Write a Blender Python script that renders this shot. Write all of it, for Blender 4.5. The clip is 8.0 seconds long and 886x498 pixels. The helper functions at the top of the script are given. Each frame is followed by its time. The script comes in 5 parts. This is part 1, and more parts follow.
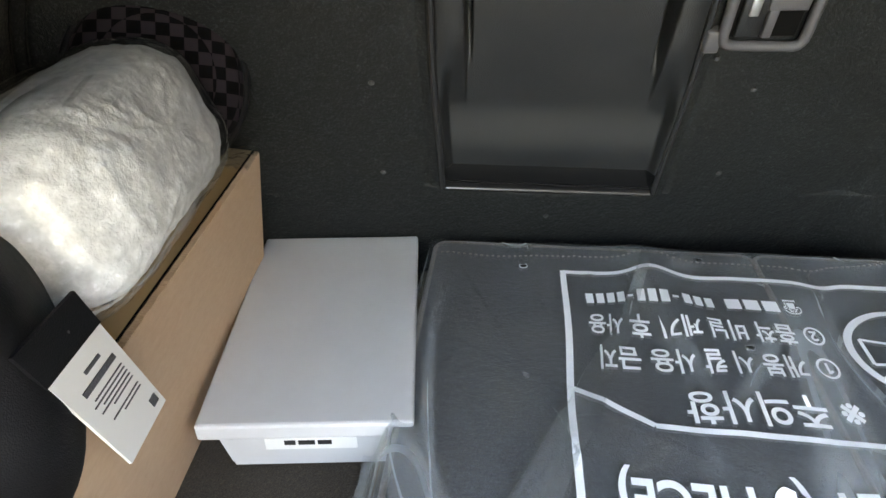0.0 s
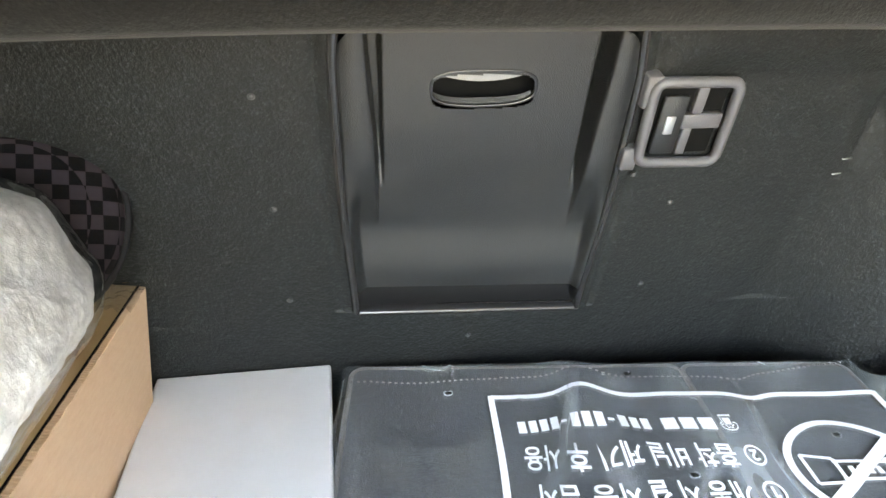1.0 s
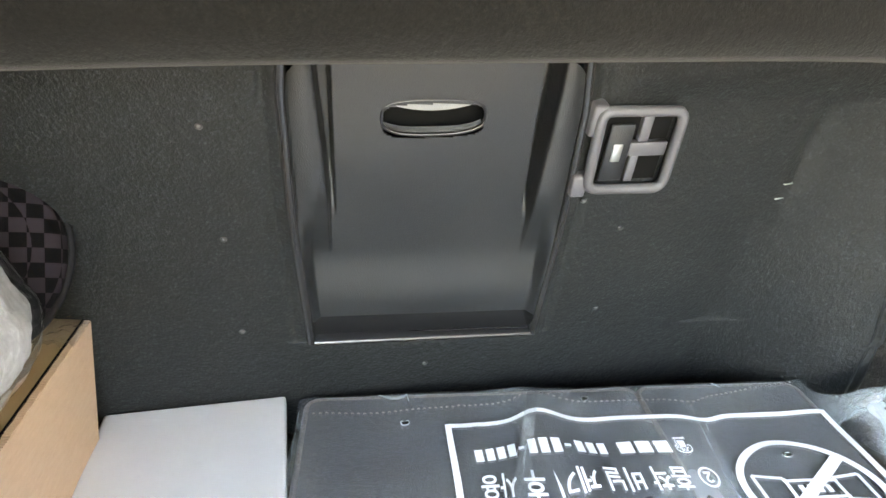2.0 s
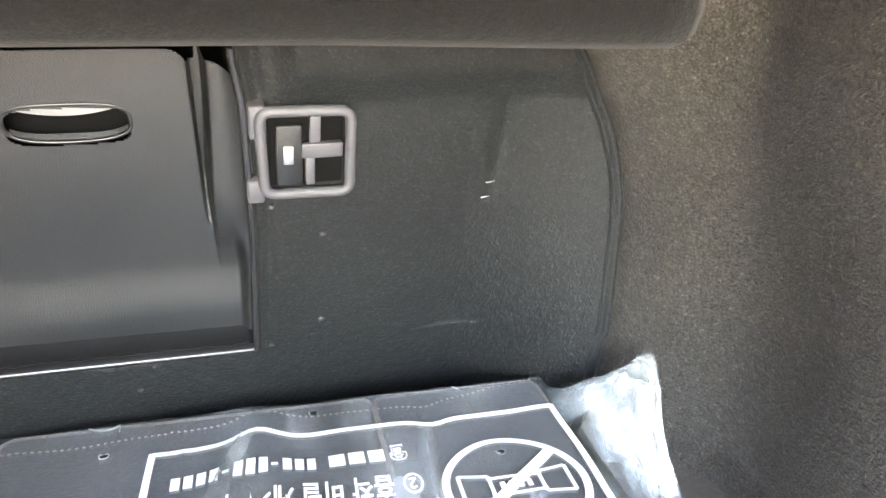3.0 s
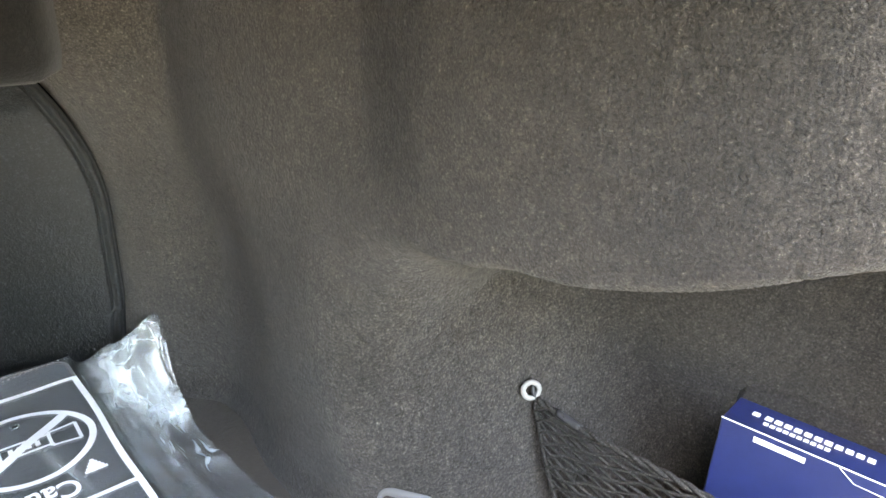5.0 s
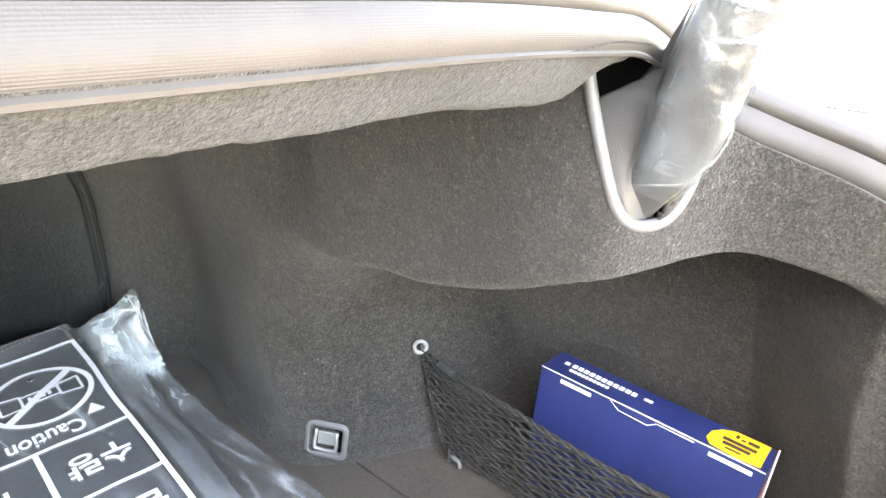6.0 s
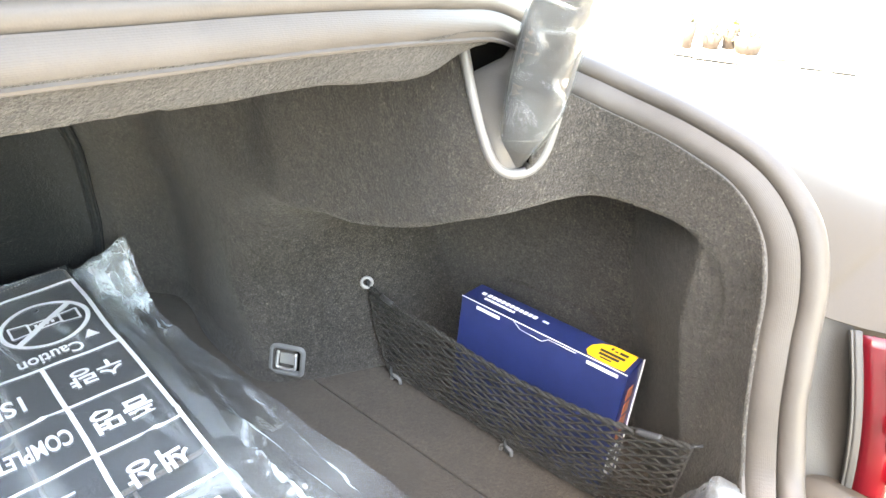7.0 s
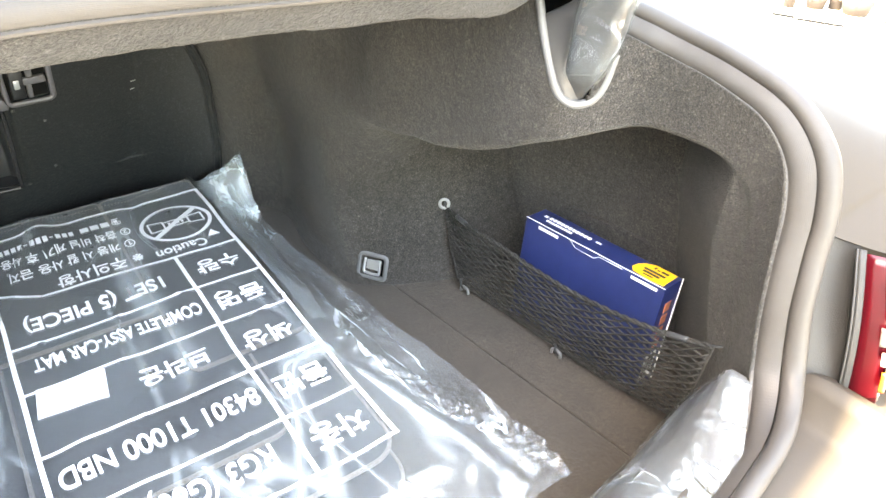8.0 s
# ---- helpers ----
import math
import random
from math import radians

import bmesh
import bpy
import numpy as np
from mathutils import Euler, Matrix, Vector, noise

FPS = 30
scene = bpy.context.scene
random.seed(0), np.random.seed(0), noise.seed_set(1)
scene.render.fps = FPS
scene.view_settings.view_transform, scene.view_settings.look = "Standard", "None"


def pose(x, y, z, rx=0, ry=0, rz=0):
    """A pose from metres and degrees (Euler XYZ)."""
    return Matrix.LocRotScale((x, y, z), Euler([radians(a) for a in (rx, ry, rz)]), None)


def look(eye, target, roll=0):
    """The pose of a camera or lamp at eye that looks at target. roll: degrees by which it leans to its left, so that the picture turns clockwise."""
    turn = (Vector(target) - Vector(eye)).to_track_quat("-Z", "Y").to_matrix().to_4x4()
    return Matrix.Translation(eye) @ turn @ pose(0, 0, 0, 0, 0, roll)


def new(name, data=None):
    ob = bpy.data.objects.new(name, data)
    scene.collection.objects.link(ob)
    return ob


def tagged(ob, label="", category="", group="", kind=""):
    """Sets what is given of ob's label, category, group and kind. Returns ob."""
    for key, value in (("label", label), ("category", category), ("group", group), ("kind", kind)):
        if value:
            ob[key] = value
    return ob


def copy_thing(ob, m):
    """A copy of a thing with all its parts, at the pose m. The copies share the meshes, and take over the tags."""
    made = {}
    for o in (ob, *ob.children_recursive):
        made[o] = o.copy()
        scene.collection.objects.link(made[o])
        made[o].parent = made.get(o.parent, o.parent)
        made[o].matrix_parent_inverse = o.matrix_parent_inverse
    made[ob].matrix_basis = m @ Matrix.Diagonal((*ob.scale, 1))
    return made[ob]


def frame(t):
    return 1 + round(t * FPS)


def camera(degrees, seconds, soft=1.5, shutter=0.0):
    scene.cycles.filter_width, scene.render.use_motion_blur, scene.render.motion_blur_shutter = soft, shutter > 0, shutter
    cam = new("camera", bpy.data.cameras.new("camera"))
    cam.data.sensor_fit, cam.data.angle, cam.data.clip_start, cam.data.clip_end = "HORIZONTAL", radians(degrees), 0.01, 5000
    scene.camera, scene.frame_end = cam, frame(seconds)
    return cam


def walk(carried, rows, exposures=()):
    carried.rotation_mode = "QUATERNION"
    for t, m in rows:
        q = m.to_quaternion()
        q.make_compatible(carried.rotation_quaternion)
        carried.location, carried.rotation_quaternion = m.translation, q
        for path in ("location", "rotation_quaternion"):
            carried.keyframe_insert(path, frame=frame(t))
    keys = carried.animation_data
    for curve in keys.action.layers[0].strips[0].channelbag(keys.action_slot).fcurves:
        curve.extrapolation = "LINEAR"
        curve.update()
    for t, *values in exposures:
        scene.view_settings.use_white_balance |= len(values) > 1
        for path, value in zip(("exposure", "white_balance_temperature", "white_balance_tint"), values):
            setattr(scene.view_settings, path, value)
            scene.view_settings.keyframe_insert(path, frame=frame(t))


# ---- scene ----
cam = camera(67.0, 8.0)
PATH = [
    (0, (-0.1074, 0.0493, 0.4014), (-0.0873, 1.4405, -0.4704), -0.6),
    (0.5, (-0.1027, 0.0939, 0.4039), (0.0707, 1.5318, -0.3686), 0.3),
    (1, (-0.1097, 0.1082, 0.4129), (0.1395, 1.5729, -0.2857), 0.8),
    (1.2, (-0.1096, 0.1101, 0.417), (0.1634, 1.58, -0.261), 0.9),
    (2.3, (-0.0857, 0.1021, 0.4096), (0.2729, 1.5846, -0.1978), 1.3),
    (2.5, (-0.0505, 0.0943, 0.4014), (0.3337, 1.5802, -0.1814), 1.2),
    (3, (0.0659, 0.0713, 0.399), (0.6148, 1.5048, -0.1822), 1.1),
    (3.5, (0.1338, 0.0297, 0.4047), (0.8973, 1.3605, -0.1781), 1.4),
    (4, (0.1501, -0.0212, 0.4113), (1.1058, 1.1876, -0.156), 2.2),
    (4.5, (0.1516, -0.0816, 0.4334), (1.2561, 0.9922, -0.1363), 2.4),
    (4.7, (0.1504, -0.1102, 0.4367), (1.2916, 0.917, -0.1445), 2.5),
    (5.8, (0.092, -0.2753, 0.5639), (1.2421, 0.6381, -0.1699), 2.5),
    (6, (0.0783, -0.311, 0.5878), (1.2216, 0.594, -0.1666), 2.4),
    (6.5, (0.0511, -0.39, 0.628), (1.1817, 0.4977, -0.1658), 2.4),
    (7, (0.0315, -0.4525, 0.6354), (1.1399, 0.4261, -0.1978), 2.4),
    (7.5, (-0.0216, -0.4959, 0.6542), (1.0355, 0.4054, -0.2208), 2.4),
    (8, (-0.0631, -0.547, 0.66), (0.8807, 0.4257, -0.2676), 2.0),
]
EXPOSURES = [(0.0, 5.4, 10300, 12), (0.5, 6.4, 10000, 12), (1.0, 6.55, 10000, 12), (2.5, 6.75, 9800, 14), (3.0, 7.05, 9900, 17), (3.5, 6.9, 9900, 19), (4.0, 6.65, 9800, 19), (4.5, 6.1, 9900, 13), (5.8, 6.15, 9800, 14), (6.5, 5.65, 10200, 12), (7.2, 5.85, 10300, 10), (8.0, 5.82, 10500, 10)]
walk(cam, [(t, look(eye, target, roll)) for t, eye, target, roll in PATH], EXPOSURES)

# ---------------------------------------------------------------- light
world = bpy.data.worlds.new("daylight")
scene.world = world
world.use_nodes = True
wn = world.node_tree
sky = wn.nodes.new("ShaderNodeTexSky")
sky.sky_type = "NISHITA"
sky.sun_disc = False
SUN_EL, SUN_AZ = 62.0, 284.0          # degrees; azimuth clockwise from +y
sky.sun_elevation, sky.sun_rotation = radians(SUN_EL), radians(SUN_AZ)
wn.links.new(sky.outputs[0], wn.nodes["Background"].inputs[0])
wn.nodes["Background"].inputs[1].default_value = 0.15
sun = new("sun", bpy.data.lights.new("sun", "SUN"))
sun.data.energy, sun.data.angle, sun.data.color = 2.5, radians(1.5), (1.0, 0.97, 0.92)
_d = Vector((math.sin(radians(SUN_AZ)) * math.cos(radians(SUN_EL)), math.cos(radians(SUN_AZ)) * math.cos(radians(SUN_EL)), math.sin(radians(SUN_EL))))
sun.matrix_world = look(_d * 10, (0, 0, 0))


# ---------------------------------------------------------------- material helpers
def mat(name, color=(0.5, 0.5, 0.5), rough=0.5, metal=0.0, **inputs):
    m = bpy.data.materials.new(name)
    m.use_nodes = True
    b = m.node_tree.nodes["Principled BSDF"]
    b.inputs["Base Color"].default_value = (*color, 1)
    b.inputs["Roughness"].default_value = rough
    b.inputs["Metallic"].default_value = metal
    for k, v in inputs.items():
        b.inputs[k.replace("_", " ")].default_value = v
    return m


def node(m, kind, **props):
    n = m.node_tree.nodes.new(kind)
    for k, v in props.items():
        if k in n.inputs:
            n.inputs[k].default_value = v
    return n


def noise_tex(m, scale, detail=4.0, rough=0.6, stretch=None):
    """A noise in the object's own metres."""
    co = m.node_tree.nodes.new("ShaderNodeTexCoord")
    n = node(m, "ShaderNodeTexNoise", Scale=scale, Detail=detail, Roughness=rough)
    if stretch:
        mp = m.node_tree.nodes.new("ShaderNodeMapping")
        mp.inputs["Scale"].default_value = stretch
        m.node_tree.links.new(co.outputs["Object"], mp.inputs["Vector"])
        m.node_tree.links.new(mp.outputs[0], n.inputs["Vector"])
    else:
        m.node_tree.links.new(co.outputs["Object"], n.inputs["Vector"])
    return n


def ramp(m, src, stops):
    r = m.node_tree.nodes.new("ShaderNodeValToRGB")
    while len(r.color_ramp.elements) < len(stops):
        r.color_ramp.elements.new(0.5)
    for e, (p, c) in zip(r.color_ramp.elements, stops):
        e.position = p
        e.color = (*c, 1) if len(c) == 3 else c
    m.node_tree.links.new(src, r.inputs["Fac"])
    return r


def mul(m, a, b, fac=1.0):
    x = m.node_tree.nodes.new("ShaderNodeMix")
    x.data_type, x.blend_type = "RGBA", "MULTIPLY"
    x.inputs["Factor"].default_value = fac
    m.node_tree.links.new(a, x.inputs[6])
    m.node_tree.links.new(b, x.inputs[7])
    return x.outputs[2]


def set_color(m, out):
    m.node_tree.links.new(out, m.node_tree.nodes["Principled BSDF"].inputs["Base Color"])


def bump(m, src, strength, dist, after=None):
    b = m.node_tree.nodes.new("ShaderNodeBump")
    b.inputs["Strength"].default_value, b.inputs["Distance"].default_value = strength, dist
    m.node_tree.links.new(src, b.inputs["Height"])
    if after:
        m.node_tree.links.new(after.outputs[0], b.inputs["Normal"])
    m.node_tree.links.new(b.outputs[0], m.node_tree.nodes["Principled BSDF"].inputs["Normal"])
    return b


def grey(v):
    return (v, v, v)


def carpet(name, low, high, scale=420.0, relief=0.0022, blotch=9.0, sheen=0.25, fleck=0.5, spark=2.0, peak=0.74, spec=0.15, rough=0.95):
    """Needle felt: fibre flecks, the brightest (spark) painted in as glints, soft blotches and a matted relief."""
    m = mat(name, high, rough)
    b = m.node_tree.nodes["Principled BSDF"]
    b.inputs["Sheen Weight"].default_value, b.inputs["Sheen Roughness"].default_value = sheen, 0.6
    b.inputs["Specular IOR Level"].default_value = spec
    fib = noise_tex(m, scale, 3.0, 0.7)
    c1 = ramp(m, fib.outputs["Fac"], [(peak - 0.42, low), (peak - 0.12, high), (peak, tuple(min(1, spark * v) for v in high))])
    big = noise_tex(m, blotch, 5.0, 0.65)
    c2 = ramp(m, big.outputs["Fac"], [(0.3, grey(0.72)), (0.7, grey(1.12))])
    mid = noise_tex(m, scale * 0.28, 4.0, 0.7)
    c3 = ramp(m, mid.outputs["Fac"], [(0.34, grey(0.55)), (0.55, grey(1.0)), (0.72, grey(1.75))])
    set_color(m, mul(m, mul(m, c1.outputs[0], c2.outputs[0]), c3.outputs[0], fleck))
    b1 = bump(m, mid.outputs["Fac"], 0.55, relief * 2)
    bump(m, fib.outputs["Fac"], 0.8, relief, b1)
    return m


def plastic(name, color, rough=0.5, grain=900.0, relief=0.0004, wear=0.15):
    """Moulded plastic with a fine leather grain."""
    m = mat(name, color, rough)
    g = m.node_tree.nodes.new("ShaderNodeTexVoronoi")
    co = m.node_tree.nodes.new("ShaderNodeTexCoord")
    g.inputs["Scale"].default_value = grain
    m.node_tree.links.new(co.outputs["Object"], g.inputs["Vector"])
    bump(m, g.outputs["Distance"], 0.5, relief)
    n = noise_tex(m, 14.0, 6.0, 0.7)
    r = ramp(m, n.outputs["Fac"], [(0.3, tuple(v * (1 - wear) for v in color)), (0.75, tuple(min(1, v * (1 + wear)) for v in color))])
    set_color(m, r.outputs[0])
    rr = ramp(m, n.outputs["Fac"], [(0.3, grey(max(0, rough - 0.08))), (0.7, grey(min(1, rough + 0.1)))])
    m.node_tree.links.new(rr.outputs[0], m.node_tree.nodes["Principled BSDF"].inputs["Roughness"])
    return m


def film(name, haze=0.10, gloss=0.10, relief=0.004, scale=28.0, haze_scale=10.0, folds=0.3, fold_scale=7.0, sheen=0.07):
    """Thin clear polythene: see-through, with a gloss and a milky haze that follows the creases."""
    m = bpy.data.materials.new(name)
    m.use_nodes = True
    t = m.node_tree
    t.nodes.clear()
    out = t.nodes.new("ShaderNodeOutputMaterial")
    tr = t.nodes.new("ShaderNodeBsdfTransparent")
    tr.inputs[0].default_value = (0.96, 0.97, 0.98, 1)
    gl = t.nodes.new("ShaderNodeBsdfGlossy")
    gl.inputs["Roughness"].default_value = sheen
    gl.inputs["Color"].default_value = (0.93, 0.96, 0.93, 1)
    df = t.nodes.new("ShaderNodeBsdfDiffuse")
    df.inputs[0].default_value = (0.75, 0.82, 0.835, 1)
    co = t.nodes.new("ShaderNodeTexCoord")
    n1 = t.nodes.new("ShaderNodeTexNoise")
    n1.inputs["Scale"].default_value, n1.inputs["Detail"].default_value = scale, 3
    n1.inputs["Distortion"].default_value = 0.6
    n1.noise_type = "RIDGED_MULTIFRACTAL"
    n2 = t.nodes.new("ShaderNodeTexNoise")
    n2.inputs["Scale"].default_value, n2.inputs["Detail"].default_value = haze_scale, 5
    for n in (n1, n2):
        t.links.new(co.outputs["Object"], n.inputs["Vector"])
    bp = t.nodes.new("ShaderNodeBump")
    bp.inputs["Strength"].default_value, bp.inputs["Distance"].default_value = 0.9, relief
    t.links.new(n1.outputs["Fac"], bp.inputs["Height"])
    t.links.new(bp.outputs[0], gl.inputs["Normal"])
    hz = t.nodes.new("ShaderNodeMapRange")
    hz.inputs["From Min"].default_value, hz.inputs["From Max"].default_value = 0.35, 0.75
    hz.inputs["To Min"].default_value, hz.inputs["To Max"].default_value = haze * 0.4, haze * 2.0
    t.links.new(n2.outputs["Fac"], hz.inputs["Value"])
    # thin fold lines, whitened as creases are and to paint in their highlights, two families
    def math_node(op, a, b=None, clamp=False):
        k = t.nodes.new("ShaderNodeMath")
        k.operation, k.use_clamp = op, clamp
        for i, s in enumerate((a, b)):
            if s is None:
                continue
            if isinstance(s, float):
                k.inputs[i].default_value = s
            else:
                t.links.new(s, k.inputs[i])
        return k.outputs[0]

    lines = None
    for turn, long in ((25.0, 0.22), (-50.0, 0.30), (80.0, 0.25)):
        mp = t.nodes.new("ShaderNodeMapping")
        mp.inputs["Rotation"].default_value = (0, 0, radians(turn))
        mp.inputs["Scale"].default_value = (1, long, 1)
        mp.inputs["Location"].default_value = (turn, 3.1, 0)
        t.links.new(co.outputs["Object"], mp.inputs["Vector"])
        nn = t.nodes.new("ShaderNodeTexNoise")
        nn.inputs["Scale"].default_value, nn.inputs["Detail"].default_value = fold_scale, 1.0
        nm = t.nodes.new("ShaderNodeTexNoise")
        nm.inputs["Scale"].default_value, nm.inputs["Detail"].default_value = fold_scale * 1.3, 2.0
        t.links.new(mp.outputs[0], nn.inputs["Vector"])
        t.links.new(co.outputs["Object"], nm.inputs["Vector"])
        d = math_node("ABSOLUTE", math_node("SUBTRACT", nn.outputs["Fac"], 0.5))
        l = math_node("SUBTRACT", 1.0, math_node("MULTIPLY", d, 55.0), True)
        k = math_node("MULTIPLY", math_node("SUBTRACT", nm.outputs["Fac"], 0.44), 6.0, True)
        l = math_node("MULTIPLY", l, k)
        lines = l if lines is None else math_node("MAXIMUM", lines, l)
    hsum = math_node("ADD", hz.outputs[0], math_node("MULTIPLY", lines, folds), True)
    fold_up = t.nodes.new("ShaderNodeBump")
    fold_up.inputs["Strength"].default_value, fold_up.inputs["Distance"].default_value = 0.8, 0.004
    t.links.new(lines, fold_up.inputs["Height"])
    t.links.new(fold_up.outputs[0], bp.inputs["Normal"])
    m1 = t.nodes.new("ShaderNodeMixShader")
    t.links.new(hsum, m1.inputs[0])
    t.links.new(tr.outputs[0], m1.inputs[1])
    t.links.new(df.outputs[0], m1.inputs[2])
    fr = t.nodes.new("ShaderNodeLayerWeight")
    fr.inputs["Blend"].default_value = 0.5
    t.links.new(bp.outputs[0], fr.inputs["Normal"])
    pw = t.nodes.new("ShaderNodeMath")
    pw.operation, pw.inputs[1].default_value = "POWER", 4.0
    t.links.new(fr.outputs["Facing"], pw.inputs[0])
    ga = t.nodes.new("ShaderNodeMath")
    ga.operation, ga.use_clamp = "MULTIPLY_ADD", True
    ga.inputs[1].default_value, ga.inputs[2].default_value = 0.8, gloss * 0.2
    t.links.new(pw.outputs[0], ga.inputs[0])
    m2 = t.nodes.new("ShaderNodeMixShader")
    t.links.new(ga.outputs[0], m2.inputs[0])
    t.links.new(m1.outputs[0], m2.inputs[1])
    t.links.new(gl.outputs[0], m2.inputs[2])
    t.links.new(m2.outputs[0], out.inputs[0])
    return m


# ---------------------------------------------------------------- materials
FELT_SIDE = carpet("felt_side", (0.0080, 0.0069, 0.0058), (0.0465, 0.0402, 0.0338), 480.0, 0.0024, 9.0, 0.12, 0.8, 3.0)
FELT_SEAT = carpet("felt_seat", (0.0006, 0.0008, 0.0009), (0.0036, 0.0046, 0.0049), 430.0, 0.0012, 7.0, 0.03, 1.0, 5.5, 0.66, 0.24, 0.74)
FELT_SEAT.node_tree.nodes["Principled BSDF"].inputs["Specular IOR Level"].default_value = 0.26
FELT_SEAT.node_tree.nodes["Principled BSDF"].inputs["Roughness"].default_value = 0.52
FELT_FLOOR = carpet("felt_floor", (0.020, 0.0155, 0.0113), (0.060, 0.046, 0.0335), 800.0, 0.0014, 9.0, 0.1)
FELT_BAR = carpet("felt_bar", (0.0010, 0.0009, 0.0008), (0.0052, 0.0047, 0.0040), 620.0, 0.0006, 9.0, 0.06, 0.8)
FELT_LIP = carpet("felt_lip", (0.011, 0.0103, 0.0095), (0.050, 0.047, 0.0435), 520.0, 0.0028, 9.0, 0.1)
BLACK_PLASTIC = plastic("black_plastic", (0.0085, 0.0092, 0.0100), 0.42, 1300.0, 0.0005)
POLISHED = mat("polished_black", (0.016, 0.016, 0.017), 0.24)
# near-black that paints in the shade of hollows; also window rubber and hidden shell
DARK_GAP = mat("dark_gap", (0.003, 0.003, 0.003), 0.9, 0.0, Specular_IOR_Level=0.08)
GREY_PLASTIC = plastic("grey_plastic", (0.062, 0.060, 0.066), 0.45)
TRIM_GREY = plastic("trim_grey", (0.115, 0.112, 0.108), 0.45)
RUBBER = plastic("seal_rubber", (0.050, 0.0445, 0.040), 0.45, 700.0, 0.0001)
PAINT = mat("bronze_paint", (0.036, 0.030, 0.025), 0.6, 0.0, Specular_IOR_Level=0.15)
_n = noise_tex(PAINT, 2200.0, 2.0, 0.6)
set_color(PAINT, ramp(PAINT, _n.outputs["Fac"], [(0.3, (0.033, 0.0275, 0.0225)), (0.7, (0.047, 0.0395, 0.032))]).outputs[0])
RUBBER.node_tree.nodes["Principled BSDF"].inputs["Specular IOR Level"].default_value = 0.25
STEEL = mat("zinc_steel", (0.55, 0.55, 0.53), 0.35, 0.9)
SILVER = plastic("silver_board", (0.58, 0.578, 0.58), 0.45, 1500.0, 0.0001, 0.05)
CARD = mat("cardboard", (0.56, 0.41, 0.31), 0.8)
_n = noise_tex(CARD, 260.0, 6.0, 0.75, (1, 0.35, 1))
set_color(CARD, ramp(CARD, _n.outputs["Fac"], [(0.3, (0.50, 0.335, 0.225)), (0.7, (0.56, 0.385, 0.265))]).outputs[0])
bump(CARD, _n.outputs["Fac"], 0.3, 0.0004)
CARD_TAPED = mat("taped_cardboard", (0.40, 0.265, 0.135), 0.3, 0.0, Coat_Weight=0.25)
MAT_FELT = carpet("mat_felt", (0.010, 0.011, 0.014), (0.034, 0.037, 0.044), 700.0, 0.0010)
MAT_EDGE = carpet("mat_piping", (0.10, 0.085, 0.075), (0.20, 0.17, 0.15), 900.0, 0.0010)
INK = mat("white_ink", (0.90, 0.91, 0.92), 0.5)
FILM = film("bag_film", 0.066, 0.52, 0.0014, 9.0, 5.0, 0.30, 6.0, 0.10)
FILM_FLEECE = film("fleece_bag_film", 0.015, 0.2, 0.0010, 22.0, 10.0, 0.06, 8.0)
FILM_SILL = film("sill_film", 0.04, 0.5, 0.003, 24.0, 14.0, 0.30, 14.0)
FILM_WRAP = film("hinge_wrap", 0.05, 0.55, 0.0016, 20.0, 12.0, 0.18, 13.0)
FILM_THICK = film("bag_film_loose", 0.075, 0.34, 0.0014, 9.0, 4.5, 0.42, 7.0, 0.09)
FILM_FOLD = film("bag_film_folded", 0.15, 0.4, 0.0010, 8.0, 4.0, 0.34, 7.0, 0.12)
FILM_TUFT = film("bag_film_gathered", 0.20, 0.25, 0.0008, 12.0, 9.0, 0.32, 14.0, 0.24)
BLUE_CARD = mat("blue_carton", (0.028, 0.045, 0.30), 0.4, 0.0, Coat_Weight=0.1)
_n = noise_tex(BLUE_CARD, 30.0, 5.0)
set_color(BLUE_CARD, ramp(BLUE_CARD, _n.outputs["Fac"], [(0.3, (0.0068, 0.0145, 0.066)), (0.7, (0.0100, 0.0195, 0.086))]).outputs[0])
WHITE_CARD = mat("white_card", (0.78, 0.77, 0.74), 0.7)
YELLOW = mat("yellow_sticker", (0.80, 0.43, 0.03), 0.35)
BLACK_INK = mat("black_ink", (0.02, 0.02, 0.02), 0.5)
COPPER_INK = mat("copper_ink", (0.35, 0.12, 0.06), 0.45)
NET_CORD = carpet("net_cord", (0.006, 0.0055, 0.005), (0.056, 0.053, 0.048), 1100.0, 0.0005, 30.0, 0.0, 1.0, 4.0)
FLEECE = carpet("white_fleece", (0.58, 0.575, 0.56), (0.78, 0.77, 0.75), 160.0, 0.0014, 12.0, 0.3, 0.25)
BLACK_NYLON = plastic("black_nylon", (0.007, 0.007, 0.008), 0.6, 1400.0, 0.0003, 0.3)
BLACK_NYLON.node_tree.nodes["Principled BSDF"].inputs["Specular IOR Level"].default_value = 0.15
PAPER = mat("tag_paper", (0.78, 0.77, 0.74), 0.6)
RED_LENS = mat("red_lens", (0.065, 0.002, 0.005), 0.22, 0.0, Specular_IOR_Level=0.35)
AMBER_LENS = mat("amber_lens", (0.40, 0.08, 0.02), 0.25, 0.0, Coat_Weight=0.2)
CLEAR_LENS = mat("clear_lens", (0.75, 0.73, 0.70), 0.1, 0.0, Coat_Weight=1.0)


# ---------------------------------------------------------------- mesh helpers
def finish(name, bm, material, smooth=True):
    bmesh.ops.recalc_face_normals(bm, faces=bm.faces)
    me = bpy.data.meshes.new(name)
    bm.to_mesh(me)
    bm.free()
    for p in me.polygons:
        p.use_smooth = smooth
    for m in material if isinstance(material, (list, tuple)) else (material,):
        me.materials.append(m)
    return me


def part(name, bm, material, parent=None, label="", smooth=True):
    ob = new(name, finish(name, bm, material, smooth))
    if parent:
        ob.parent = parent
    return tagged(ob, label)


